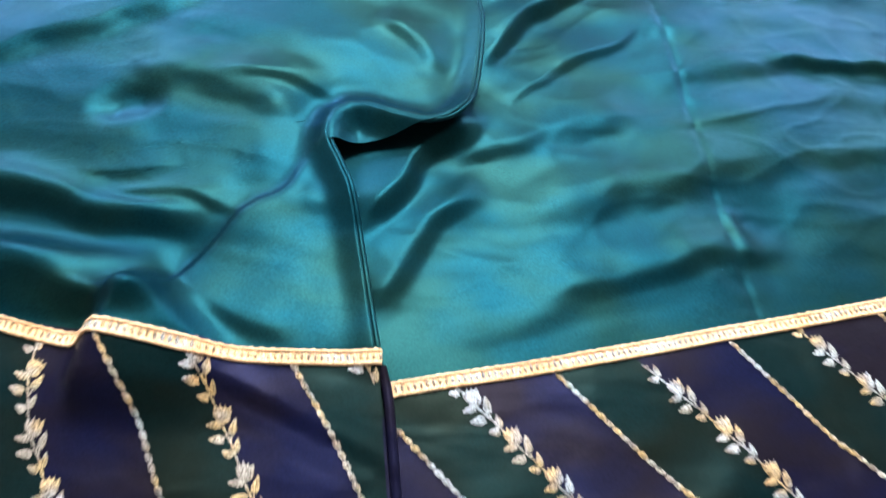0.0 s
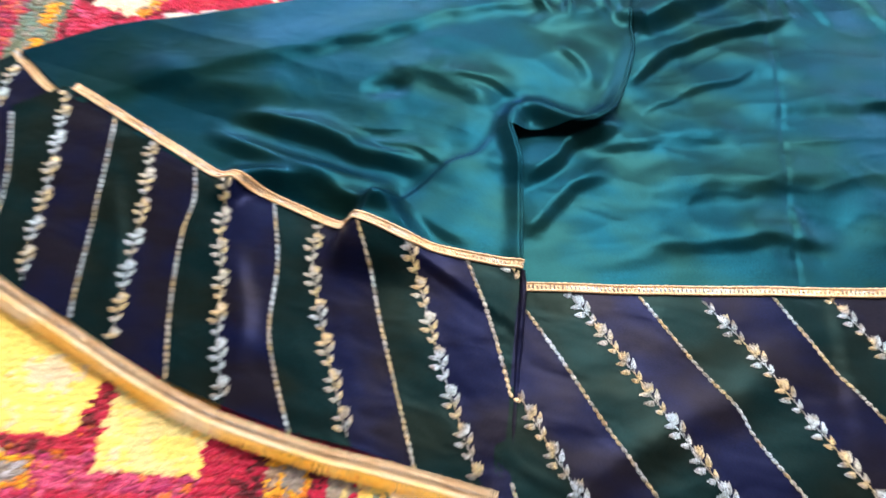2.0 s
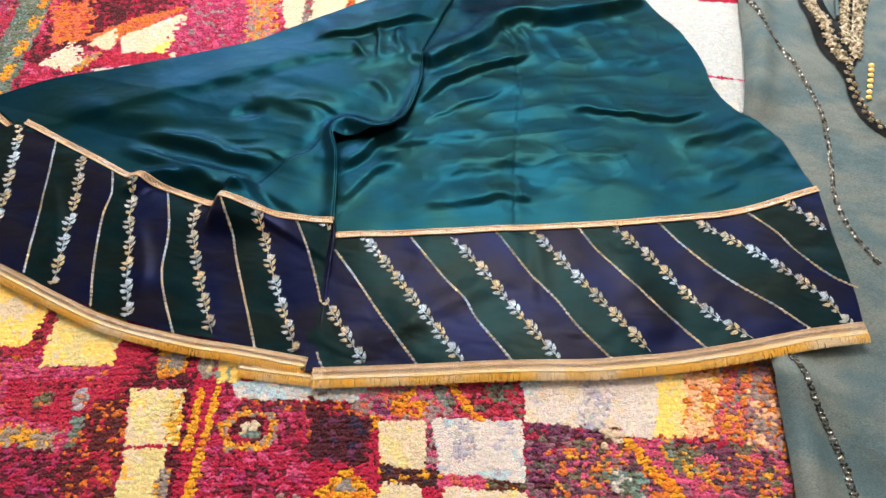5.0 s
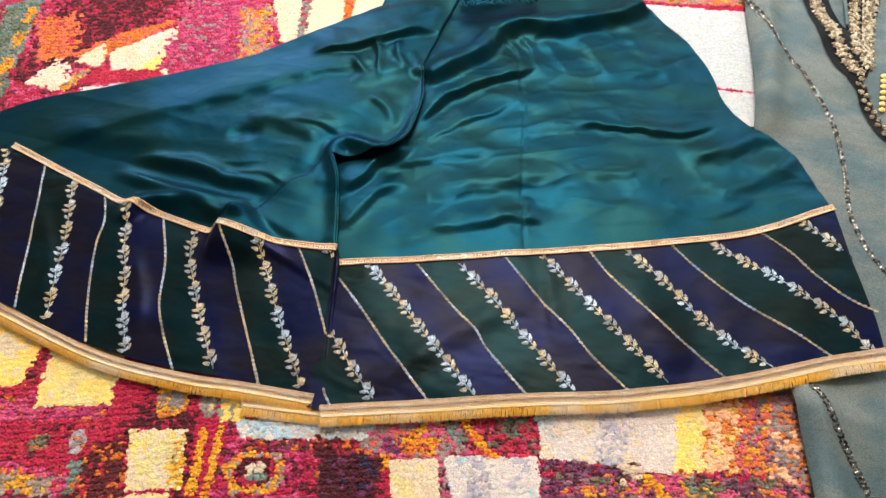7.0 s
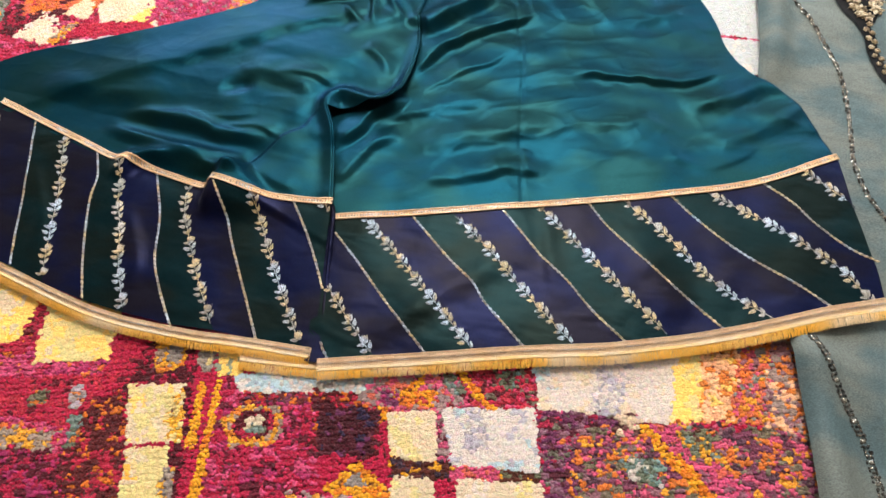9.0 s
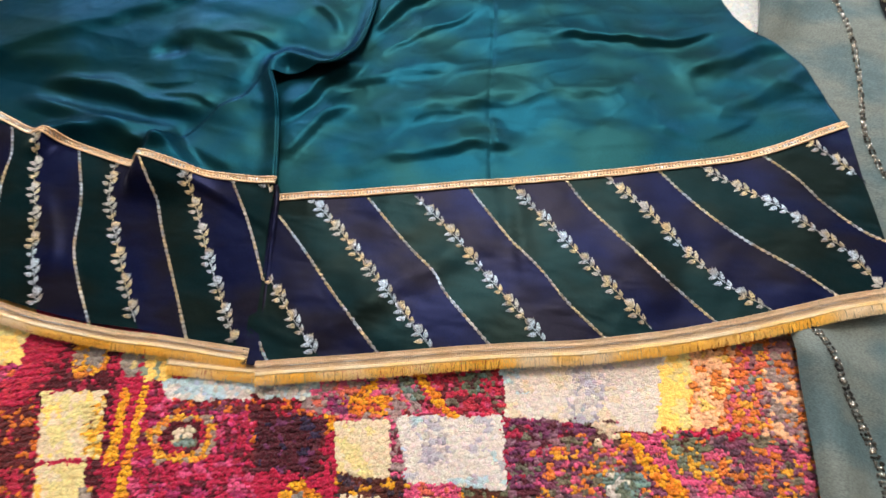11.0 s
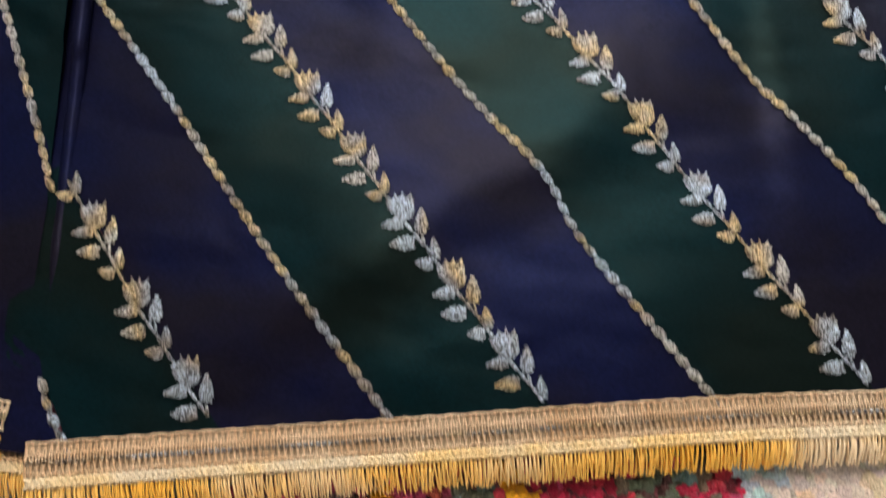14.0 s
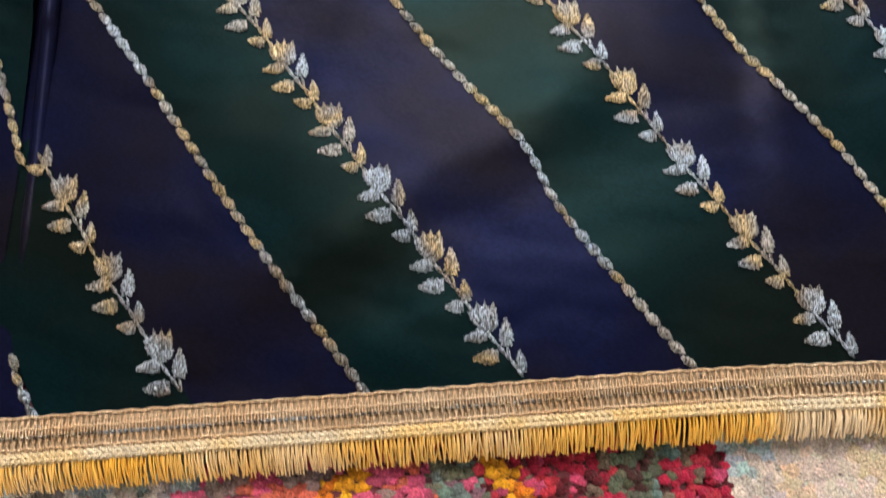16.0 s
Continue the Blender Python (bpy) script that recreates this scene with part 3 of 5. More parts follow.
def hem_trim(line, height, parent, k=1.0):
    """Gold lace with a plaited cord and a thread fringe along the hem; the line runs with the cloth on its left."""
    top = lambda x, y: height(x, y) + 0.0012
    lace = sheet("lace_band", ribbon_plan(line, 0.002, -0.0135 * k, int(length(line) / 0.006), 5), top, GROUND, parent, "gold metallic lace band", None)
    wide, total = along(line, 400)
    place = lambda u, w: wide(u, np.asarray(w) * k)
    net, cord, fringe, shine = Pile(), Pile(), Pile(), Pile()
    u = 0.0
    while u < total:
        for w0, w1, du in ((0.0018, -0.0115, 0.0007), (0.0018, -0.0115, -0.0007)):
            w = np.linspace(w0, w1, 4)
            p = place(u + du * np.sin(np.linspace(0, 4.0, 4)), w)
            z = top(p[:, 0], p[:, 1]) + np.array([0.0003, 0.0013, 0.0013, 0.0006])
            net.add(*tube(np.c_[p, z], 0.00034, 4))
        c = place(np.array([u, u + 0.0016]), np.array([-0.0055, -0.0055]))
        z = top(c[:, 0], c[:, 1]) + 0.0016
        shine.add(*tube(np.c_[c, z], [0.0009, 0.0006], 5))
        u += 0.0024
    u = 0.0
    while u < total - 0.004:
        for w0, w1 in ((-0.0112, -0.0132), (-0.0152, -0.0132)):
            p = place(np.array([u, u + 0.002, u + 0.0042]), np.array([w0, (w0 + w1) / 2, w1]))
            z = top(p[:, 0], p[:, 1]) + np.array([0.0008, 0.0017, 0.0012])
            cord.add(*tube(np.c_[p, z], [0.0007, 0.0011, 0.0006], 5))
        u += 0.0026
    u = 0.0
    while u < total:
        for strand in range(4):
            long, lean = RNG.uniform(0.0100, 0.0128), RNG.normal(0, 0.0009)
            w = -0.0138 - long * np.array([0, 0.35, 0.7, 1.0])
            p = place(u + RNG.uniform(-0.0004, 0.0004) + lean * np.array([0, 0.2, 0.6, 1]), w)
            z0 = top(p[:, 0], p[:, 1])
            z = z0 + np.array([0.0006, 0.0004, -0.0014, -0.0036]) + RNG.uniform(-0.001, 0.001)
            fringe.add(*tube(np.c_[p, z], 0.00036, 3))
        u += 0.0016
    for w in (0.0018, -0.0026, -0.0098):
        q = np.linspace(0, total, int(total / 0.003))
        p = place(q, w + 0.0003 * np.sin(np.arange(len(q)) * 2.0))
        net.add(*tube(np.c_[p, top(p[:, 0], p[:, 1]) + 0.0012], 0.00055, 5))
    net.done("lace_net", LACE, lace)
    shine.done("silver_stitching", ZARI, lace, "silver metallic stitching")
    cord.done("plaited_cord", CORD, lace, "twisted gold cord")
    tagged(fringe.done("fringe", FRINGE, lace, "short gold thread fringe"), kind="stuff")
    return lace


def ladder_trim(line, height, parent):
    """Narrow gold lace with two corded edges and a row of beads between them."""
    top = lambda x, y: height(x, y) + 0.0014
    n = int(length(line) / 0.004)
    band = sheet("trim_band", ribbon_plan(line, 0.0052, -0.0052, n, 5), top, LACE, parent, "narrow gold lace trim", None)
    place, total = along(line, 500)
    for w in (0.0040, -0.0040):
        u = np.linspace(0, total, int(total / 0.0022))
        p = place(u, w + 0.0005 * np.sin(np.arange(len(u)) * 2.1))
        z = top(p[:, 0], p[:, 1]) + 0.0006
        v, f = tube(np.c_[p, z], 0.0011 + 0.0003 * np.sin(np.arange(len(u)) * 1.7), 6)
        mesh_object("cord", v, f, LACE, band)
    beads, u = Pile(), 0.0015
    while u < total:
        v, f = dome(leaf((u, 0.0030), (u + 0.0002, -0.0030), 0.0026, 8, 1.0), 0.0016)
        p = place(v[:, 0], v[:, 1])
        beads.add(np.c_[p, top(p[:, 0], p[:, 1]) + v[:, 2]], f)
        u += 0.0042
    beads.done("beading", ZARI, band, "row of small silver beads")
    return band


# ---- room ----
def structure(name, x0, y0, z0, x1, y1, z1, mat, label):
    bm = bmesh.new()
    box(bm, x0, y0, z0, x1, y1, z1)
    me = bpy.data.meshes.new(name)
    bm.to_mesh(me)
    bm.free()
    me.materials.append(mat)
    return tagged(new(name, me), label, name.split("_")[0], kind="structure")


structure("floor", -2.6, -2.4, -0.12, 2.8, 3.0, -0.02, TILE, "pale stone tiled floor under the rug")
structure("ceiling", -2.6, -2.4, 2.6, 2.8, 3.0, 2.7, PLASTER, "plain beige plaster ceiling")
structure("wall_south", -2.6, -2.5, -0.12, 2.8, -2.4, 2.7, PLASTER, "plain beige plaster wall")
structure("wall_west", -2.7, -2.5, -0.12, -2.6, 3.1, 2.7, PLASTER, "plain beige plaster wall")
structure("wall_east", 2.8, -2.5, -0.12, 2.9, 3.1, 2.7, PLASTER, "plain beige plaster wall")
# unseen wall; windows and the pier between them added to shape satin reflections
wall_n = tagged(new("wall_north"), "unseen plain plaster wall with two added windows", "wall", kind="structure")
for x0, z0, x1, z1 in ((-2.6, -0.12, -2.2, 2.7), (-0.9, -0.12, 1.1, 2.7), (2.4, -0.12, 2.8, 2.7), (-2.2, -0.12, -0.9, 0.8), (-2.2, 2.2, -0.9, 2.7), (1.1, -0.12, 2.4, 0.8), (1.1, 2.2, 2.4, 2.7)):
    bm = bmesh.new()
    box(bm, x0, 3.0, z0, x1, 3.12, z1)
    part("wall_piece", bm, PLASTER, wall_n)
for k, x in enumerate((-2.2, 1.1)):
    window = tagged(new("window_%d" % (k + 1)), "unseen white framed window with two panes, added for its light", "window", kind="structure")
    bm = bmesh.new()
    for x0, z0, x1, z1 in ((0, 0.8, 1.3, 0.86), (0, 2.14, 1.3, 2.2), (0, 0.86, 0.06, 2.14), (1.24, 0.86, 1.3, 2.14), (0.62, 0.86, 0.68, 2.14)):
        box(bm, x + x0, 3.03, z0, x + x1, 3.09, z1)
    part("window_frame", bm, WHITE, window)
    for x0, x1 in ((0.06, 0.62), (0.68, 1.24)):
        bm = bmesh.new()
        box(bm, x + x0, 3.055, 0.86, x + x1, 3.061, 2.14)
        pane = part("pane", bm, GLASS, window)
        pane.visible_shadow = False

# ---- rug ----
rug = tagged(new("rug"), "thick wool patchwork rug in crimson, orange, cream and yellow", "rug")
TURN_RUG = radians(14)
bm = bmesh.new()
box(bm, -1.31, -0.33, -0.019, 1.33, 1.36, -0.0035)
part("backing", bm, BACKING, rug, "woven crimson rug backing")

WOOL = {
    "crimson": (0.52, 0.014, 0.062), "red": (0.62, 0.035, 0.065), "maroon": (0.075, 0.008, 0.014), "pink": (0.72, 0.09, 0.22),
    "magenta": (0.44, 0.03, 0.14), "purple": (0.17, 0.035, 0.11), "mauve": (0.26, 0.13, 0.18), "orange": (0.85, 0.22, 0.02), "coral": (0.78, 0.16, 0.08),
    "gold": (0.96, 0.43, 0.02), "yellow": (1.0, 0.62, 0.14), "straw": (0.72, 0.58, 0.24), "cream": (0.68, 0.53, 0.36), "white": (0.66, 0.56, 0.49), "pale": (0.46, 0.48, 0.48),
    "olive": (0.14, 0.17, 0.11), "teal": (0.16, 0.26, 0.24), "grey": (0.30, 0.25, 0.23), "blue": (0.38, 0.52, 0.58), "peach": (0.95, 0.50, 0.27), "navy": (0.02, 0.02, 0.06), "lilac": (0.40, 0.36, 0.42),
}
PATCHES = []


def patch(mix, *pts, edge=0.004):
    """A field of the rug: its wools with their shares, and its corners."""
    PATCHES.append((mix.split(), pts, edge))


def oblong(mix, x, y, w, h, turn=14.0, edge=0.004):
    c, s = math.cos(radians(turn)), math.sin(radians(turn))
    patch(mix, *[(x + c * a - s * b, y + s * a + c * b) for a, b in ((-w / 2, -h / 2), (w / 2, -h / 2), (w / 2, h / 2), (-w / 2, h / 2))], edge=edge)


# far left field
patch("crimson:4 magenta:2 purple:2 maroon:1 grey:1 coral:1", (-1.5, -0.5), (-0.55, -0.5), (-0.70, 0.44), (-0.78, 0.70), (-0.80, 1.3), (-1.5, 1.3))
patch("purple:4 mauve:3 magenta:2 maroon:1", (-1.14, 0.44), (-1.05, 0.54), (-0.88, 0.36), (-0.97, 0.26), edge=0.03)
patch("orange:3 coral:3 gold:1 grey:1", (-1.25, 0.62), (-0.90, 0.66), (-1.05, 0.57), (-1.25, 0.48), edge=0.015)
patch("pink:3 crimson:3 magenta:2", (-0.95, 0.30), (-0.80, 0.30), (-0.74, 0.15), (-0.95, 0.10), edge=0.02)
patch("maroon:3 crimson:3 olive:2 grey:1", (-0.82, 0.15), (-0.66, 0.13), (-0.66, 0.10), (-0.82, 0.10), edge=0.01)
patch("coral:3 crimson:3 orange:1", (-0.82, 0.06), (-0.70, 0.09), (-0.72, 0.16), (-0.82, 0.14), edge=0.01)
patch("crimson:3 maroon:2 olive:1 coral:1", (-0.80, -0.05), (-0.62, -0.04), (-0.53, -0.30), (-0.75, -0.30), edge=0.01)
patch("yellow:5 cream:1", (-0.77, -0.036), (-0.663, -0.032), (-0.690, 0.078), (-0.765, 0.079))
patch("yellow:5 cream:1", (-0.645, -0.020), (-0.594, -0.022), (-0.640, 0.092), (-0.672, 0.085))
patch("crimson:3 maroon:1", (-0.663, -0.030), (-0.648, -0.022), (-0.660, 0.115), (-0.690, 0.100))
# the olive band with its gold links
patch("olive:5 teal:3 grey:1", (-0.790, 0.74), (-0.719, 0.443), (-0.645, 0.102), (-0.625, -0.03), (-0.570, -0.35), (-0.505, -0.35), (-0.572, -0.01), (-0.609, 0.103), (-0.670, 0.483), (-0.705, 0.80))
for k in range(16):
    f = k / 15.0
    oblong("gold:4 orange:1 olive:1", -0.735 + 0.20 * f, 0.72 - 1.02 * f, 0.020, 0.046, 12)
patch("crimson:4 pink:2 maroon:1", (-0.73, 0.76), (-0.66, 0.47), (-0.63, 0.30), (0.2, 0.95), (0.2, 1.3), (-0.73, 1.3))
# field beyond the trousers
patch("maroon:5 crimson:2", (-0.69, 0.55), (-0.69, 0.80), (-0.45, 0.84), (-0.50, 0.72), (-0.60, 0.60), (-0.55, 0.545), edge=0.012)
patch("coral:4 orange:3 crimson:1", (-0.711, 0.717), (-0.640, 0.740), (-0.590, 0.630), (-0.659, 0.600), edge=0.012)
patch("maroon:4 crimson:2 navy:1", (-0.62, 0.80), (-0.44, 0.83), (-0.44, 0.90), (-0.62, 0.88), edge=0.015)
patch("coral:3 orange:3", (-0.60, 0.63), (-0.54, 0.70), (-0.44, 0.76), (-0.48, 0.70), (-0.55, 0.62))
patch("cream:6 white:2", (-0.533, 0.645), (-0.436, 0.739), (-0.420, 0.66), (-0.403, 0.610), (-0.505, 0.600))
patch("yellow:4 cream:1", (-0.48, 0.605), (-0.43, 0.66), (-0.403, 0.605))
patch("cream:5 white:2", (-0.648, 0.550), (-0.615, 0.614), (-0.569, 0.565), (-0.585, 0.54), edge=0.010)
patch("cream:4 peach:1", (-0.585, 0.615), (-0.552, 0.670), (-0.532, 0.610))
patch("crimson:4 red:2", (-0.56, 0.56), (-0.54, 0.60), (-0.42, 0.625), (-0.40, 0.60))
patch("gold:3 orange:2 grey:2", (-0.585, 0.545), (-0.565, 0.60), (-0.55, 0.60), (-0.565, 0.54))
patch("white:3 lilac:2 grey:1", (-0.545, 0.54), (-0.54, 0.555), (-0.46, 0.58), (-0.46, 0.56))
patch("pink:4 magenta:4 crimson:2 grey:1", (-0.43, 0.62), (-0.44, 0.82), (-0.29, 0.84), (-0.29, 0.66), edge=0.012)
patch("gold:3 orange:2 grey:3 pink:2", (-0.33, 0.80), (-0.28, 0.83), (-0.24, 0.70), (-0.29, 0.67), edge=0.010)
patch("cream:6 white:1", (-0.284, 0.850), (-0.225, 0.85), (-0.200, 0.745), (-0.225, 0.725), edge=0.003)
patch("grey:3 olive:1 crimson:1", (-0.226, 0.850), (-0.205, 0.85), (-0.185, 0.745), (-0.202, 0.725), edge=0.003)
patch("cream:6 white:1", (-0.204, 0.860), (-0.06, 0.88), (-0.04, 0.82), (-0.185, 0.72), edge=0.003)
patch("orange:3 crimson:2", (-0.145, 0.865), (-0.125, 0.868), (-0.11, 0.80), (-0.13, 0.79), edge=0.003)
patch("grey:3 mauve:2 teal:2", (-0.30, 0.88), (-0.05, 0.92), (-0.05, 0.98), (-0.30, 0.94))
# white corner field beyond the right leg
patch("pale:8 white:1", (0.36, 0.66), (0.70, 0.62), (0.70, 0.960), (0.38, 0.945))
patch("orange:3 gold:2 teal:2 coral:2 grey:2 pink:1", (0.30, 0.945), (0.72, 0.985), (0.72, 1.25), (0.30, 1.25), edge=0.006)
patch("pink:3 crimson:3", (0.555, 0.742), (0.64, 0.740), (0.64, 0.748), (0.555, 0.750), edge=0.002)
patch("pale:5 white:1", (0.50, 0.79), (0.54, 0.80), (0.54, 0.83), (0.50, 0.83), edge=0.006)
patch("maroon:3 purple:3 magenta:2", (0.5, 0.5), (0.72, 0.5), (0.72, 0.665), (0.5, 0.675))
# near field
patch("yellow:7 cream:1 gold:1", (-0.618, 0.165), (-0.615, 0.112), (-0.574, -0.026), (-0.360, 0.022), (-0.362, 0.10), (-0.48, 0.18))
patch("cream:3 yellow:2", (-0.45, 0.07), (-0.40, 0.10), (-0.385, 0.06), (-0.44, 0.045), edge=0.015)
patch("pink:5 magenta:3 crimson:2 orange:1", (-0.572, -0.036), (-0.52, -0.40), (-0.18, -0.40), (-0.23, 0.02), (-0.36, 0.014), edge=0.006)
patch("crimson:3 maroon:2 orange:1", (-0.573, -0.03), (-0.36, 0.018), (-0.355, 0.004), (-0.56, -0.043), edge=0.003)
patch("peach:2 cream:3", (-0.55, -0.040), (-0.42, -0.008), (-0.42, -0.015), (-0.55, -0.048), edge=0.002)
patch("crimson:4 orange:1 maroon:1", (-0.363, 0.09), (-0.362, 0.00), (-0.346, 0.004), (-0.338, 0.10), edge=0.003)
patch("gold:3 orange:1", (-0.451, -0.020), (-0.389, -0.006), (-0.377, -0.033), (-0.436, -0.048), edge=0.003)
oblong("grey:4 lilac:1", -0.413, -0.028, 0.040, 0.016)
patch("straw:6 yellow:3 cream:2", (-0.345, 0.09), (-0.328, -0.003), (-0.232, 0.020), (-0.245, 0.095), edge=0.003)
patch("gold:3 grey:3", (-0.341, -0.092), (-0.256, -0.080), (-0.248, -0.112), (-0.330, -0.124), edge=0.008)
patch("crimson:6 red:2 maroon:1", (-0.235, 0.09), (-0.228, 0.00), (-0.36, -0.03), (-0.34, -0.075), (-0.19, -0.075), (-0.17, 0.06))
patch("crimson:3 maroon:3 magenta:2", (-0.34, -0.12), (-0.22, -0.10), (-0.20, -0.35), (-0.36, -0.35), edge=0.012)
for x, y, w, h, m in ((-0.395, -0.10, 0.05, 0.05, "maroon:2 orange:2 crimson:2"), (-0.46, -0.125, 0.05, 0.04, "orange:2 maroon:3"), (-0.43, -0.17, 0.02, 0.02, "cream:2 pink:2"),
                      (-0.49, -0.08, 0.03, 0.05, "orange:1 crimson:2 maroon:1"), (-0.33, -0.165, 0.05, 0.02, "gold:2 grey:2"), (-0.30, -0.045, 0.02, 0.02, "olive:2 orange:1"), (-0.42, -0.075, 0.03, 0.02, "crimson:2 maroon:2")):
    oblong(m, x, y, w, h, 14, 0.006)
patch("maroon:6 crimson:2", (-0.175, 0.070), (-0.12, 0.068), (-0.06, -0.20), (-0.10, -0.20), (-0.115, -0.01), (-0.20, -0.02), edge=0.006)
patch("maroon:4 crimson:2 orange:1", (-0.245, -0.06), (-0.19, -0.015), (-0.155, -0.09), (-0.13, -0.2), (-0.21, -0.2), edge=0.008)
oblong("grey:3 lilac:1 orange:1", -0.250, -0.035, 0.018, 0.028)
oblong("teal:2 olive:2 orange:1", -0.235, -0.078, 0.016, 0.042)
patch("gold:5 orange:1 grey:2", (-0.178, 0.060), (-0.135, 0.058), (-0.125, 0.030), (-0.155, 0.012), (-0.165, 0.02), edge=0.003)
oblong("grey:3", -0.148, 0.045, 0.018, 0.024)
oblong("grey:4 straw:2", -0.100, 0.050, 0.022, 0.042)
oblong("straw:3 teal:1 yellow:2", -0.068, 0.052, 0.032, 0.052)
patch("straw:5 cream:3 yellow:2", (-0.187, -0.009), (-0.117, 0.007), (-0.095, -0.066), (-0.160, -0.080), edge=0.002)
patch("gold:3 straw:2", (-0.13, -0.02), (-0.117, 0.007), (-0.095, -0.066), (-0.112, -0.068), edge=0.004)
patch("straw:5 cream:3 gold:1", (-0.156, -0.086), (-0.107, -0.074), (-0.075, -0.20), (-0.125, -0.22), edge=0.002)
oblong("grey:3 gold:1", -0.095, -0.115, 0.016, 0.04)
patch("crimson:4 maroon:2 pink:2 magenta:1", (-0.065, 0.03), (0.06, 0.055), (0.11, -0.25), (-0.05, -0.25), edge=0.006)
patch("gold:6 orange:1", (-0.098, 0.012), (-0.090, 0.014), (-0.075, -0.070), (-0.088, -0.072), edge=0.002)
patch("gold:6 orange:1", (-0.079, 0.018), (-0.070, 0.020), (-0.035, -0.20), (-0.052, -0.20), edge=0.002)
patch("maroon:2 orange:2 navy:1 crimson:2 purple:1", (-0.04, 0.012), (0.05, 0.030), (0.05, 0.012), (-0.04, -0.005), edge=0.004)
patch("blue:5 white:3", (-0.055, 0.032), (0.13, 0.072), (0.132, 0.044), (-0.045, 0.009), edge=0.004)
patch("gold:3 grey:2 orange:1", (-0.055, -0.030), (-0.042, -0.010), (0.012, 0.002), (0.026, -0.018), (0.020, -0.048), (-0.035, -0.060), edge=0.003)
patch("maroon:3 crimson:2", (-0.040, -0.030), (-0.030, -0.014), (0.006, -0.006), (0.014, -0.020), (0.010, -0.040), (-0.026, -0.050), edge=0.002)
oblong("olive:2 cream:2 teal:1", -0.010, -0.028, 0.026, 0.018)
patch("maroon:4 crimson:3 orange:1", (0.055, 0.05), (0.145, 0.05), (0.150, -0.04), (0.060, -0.045), edge=0.010)
patch("maroon:5 purple:1 navy:1", (0.060, 0.015), (0.140, 0.020), (0.145, -0.045), (0.070, -0.045), edge=0.008)
patch("pink:3 coral:3 grey:2", (0.125, 0.075), (0.23, 0.09), (0.235, 0.03), (0.16, 0.018), (0.13, 0.035), edge=0.006)
patch("gold:4 orange:2", (0.118, 0.045), (0.125, 0.046), (0.155, 0.010), (0.15, 0.004), edge=0.002)
patch("gold:3 orange:4 red:2", (0.165, 0.070), (0.215, 0.078), (0.20, 0.052), (0.17, 0.050), edge=0.007)
patch("straw:3 cream:5", (0.152, 0.017), (0.209, 0.029), (0.226, -0.030), (0.166, -0.036), edge=0.002)
patch("pink:4 grey:2 maroon:1", (0.209, 0.030), (0.222, 0.032), (0.245, -0.045), (0.228, -0.05), edge=0.002)
patch("gold:4 orange:1 maroon:1", (0.09, -0.09), (0.128, -0.046), (0.175, -0.075), (0.17, -0.09), edge=0.003)
patch("grey:4", (0.120, -0.078), (0.132, -0.058), (0.148, -0.075), edge=0.002)
patch("maroon:4 navy:1 gold:1", (0.165, -0.036), (0.240, -0.028), (0.245, -0.050), (0.172, -0.060), edge=0.003)
patch("grey:3 pink:3 gold:1", (0.055, -0.10), (0.17, -0.085), (0.18, -0.25), (0.06, -0.25), edge=0.006)
patch("cream:5 straw:3", (0.173, -0.059), (0.222, -0.051), (0.245, -0.15), (0.185, -0.16), edge=0.002)
patch("white:5 lilac:1 blue:2", (0.219, 0.034), (0.331, 0.055), (0.347, -0.026), (0.242, -0.032), edge=0.002)
oblong("lilac:3 white:2", 0.265, 0.016, 0.030, 0.055)
patch("pink:4 coral:2", (0.240, -0.030), (0.30, -0.024), (0.30, -0.040), (0.245, -0.050), edge=0.003)
patch("maroon:3 olive:1 gold:1", (0.30, -0.024), (0.352, -0.020), (0.353, -0.036), (0.30, -0.040), edge=0.003)
patch("cream:6 white:2", (0.252, -0.046), (0.351, -0.034), (0.38, -0.14), (0.27, -0.16), edge=0.002)
oblong("straw:3 cream:2", 0.335, -0.06, 0.022, 0.05)
patch("red:3 crimson:3 maroon:3 pink:2 gold:1 olive:1", (0.205, 0.10), (0.328, 0.125), (0.336, 0.058), (0.224, 0.036), edge=0.005)
patch("olive:3 teal:1 maroon:1", (0.27, 0.105), (0.305, 0.112), (0.305, 0.085), (0.275, 0.080), edge=0.006)
patch("gold:5 orange:2", (0.222, 0.092), (0.236, 0.092), (0.287, 0.046), (0.274, 0.040), edge=0.002)
patch("white:6 cream:3", (0.322, 0.125), (0.510, 0.175), (0.506, 0.068), (0.337, 0.056), edge=0.002)
patch("blue:3 white:3", (0.322, 0.12), (0.355, 0.128), (0.355, 0.085), (0.330, 0.082), edge=0.006)
patch("lilac:4 white:3", (0.405, 0.145), (0.445, 0.155), (0.432, 0.065), (0.395, 0.065), edge=0.006)
patch("yellow:5 straw:3", (0.500, 0.175), (0.532, 0.185), (0.534, 0.074), (0.500, 0.066), edge=0.004)
patch("peach:5 orange:3 yellow:1", (0.530, 0.185), (0.580, 0.195), (0.575, 0.086), (0.532, 0.074), edge=0.005)
patch("orange:2 coral:2 teal:1 pink:2 mauve:1 gold:1", (0.578, 0.195), (0.72, 0.235), (0.72, 0.08), (0.572, 0.085), edge=0.006)
patch("mauve:2 orange:2 grey:2 peach:1", (0.62, 0.21), (0.72, 0.235), (0.72, 0.02), (0.61, 0.02), edge=0.008)
patch("purple:4 maroon:2 mauve:2 pink:1 olive:1 crimson:1", (0.334, 0.058), (0.46, 0.070), (0.50, -0.16), (0.375, -0.16), edge=0.005)
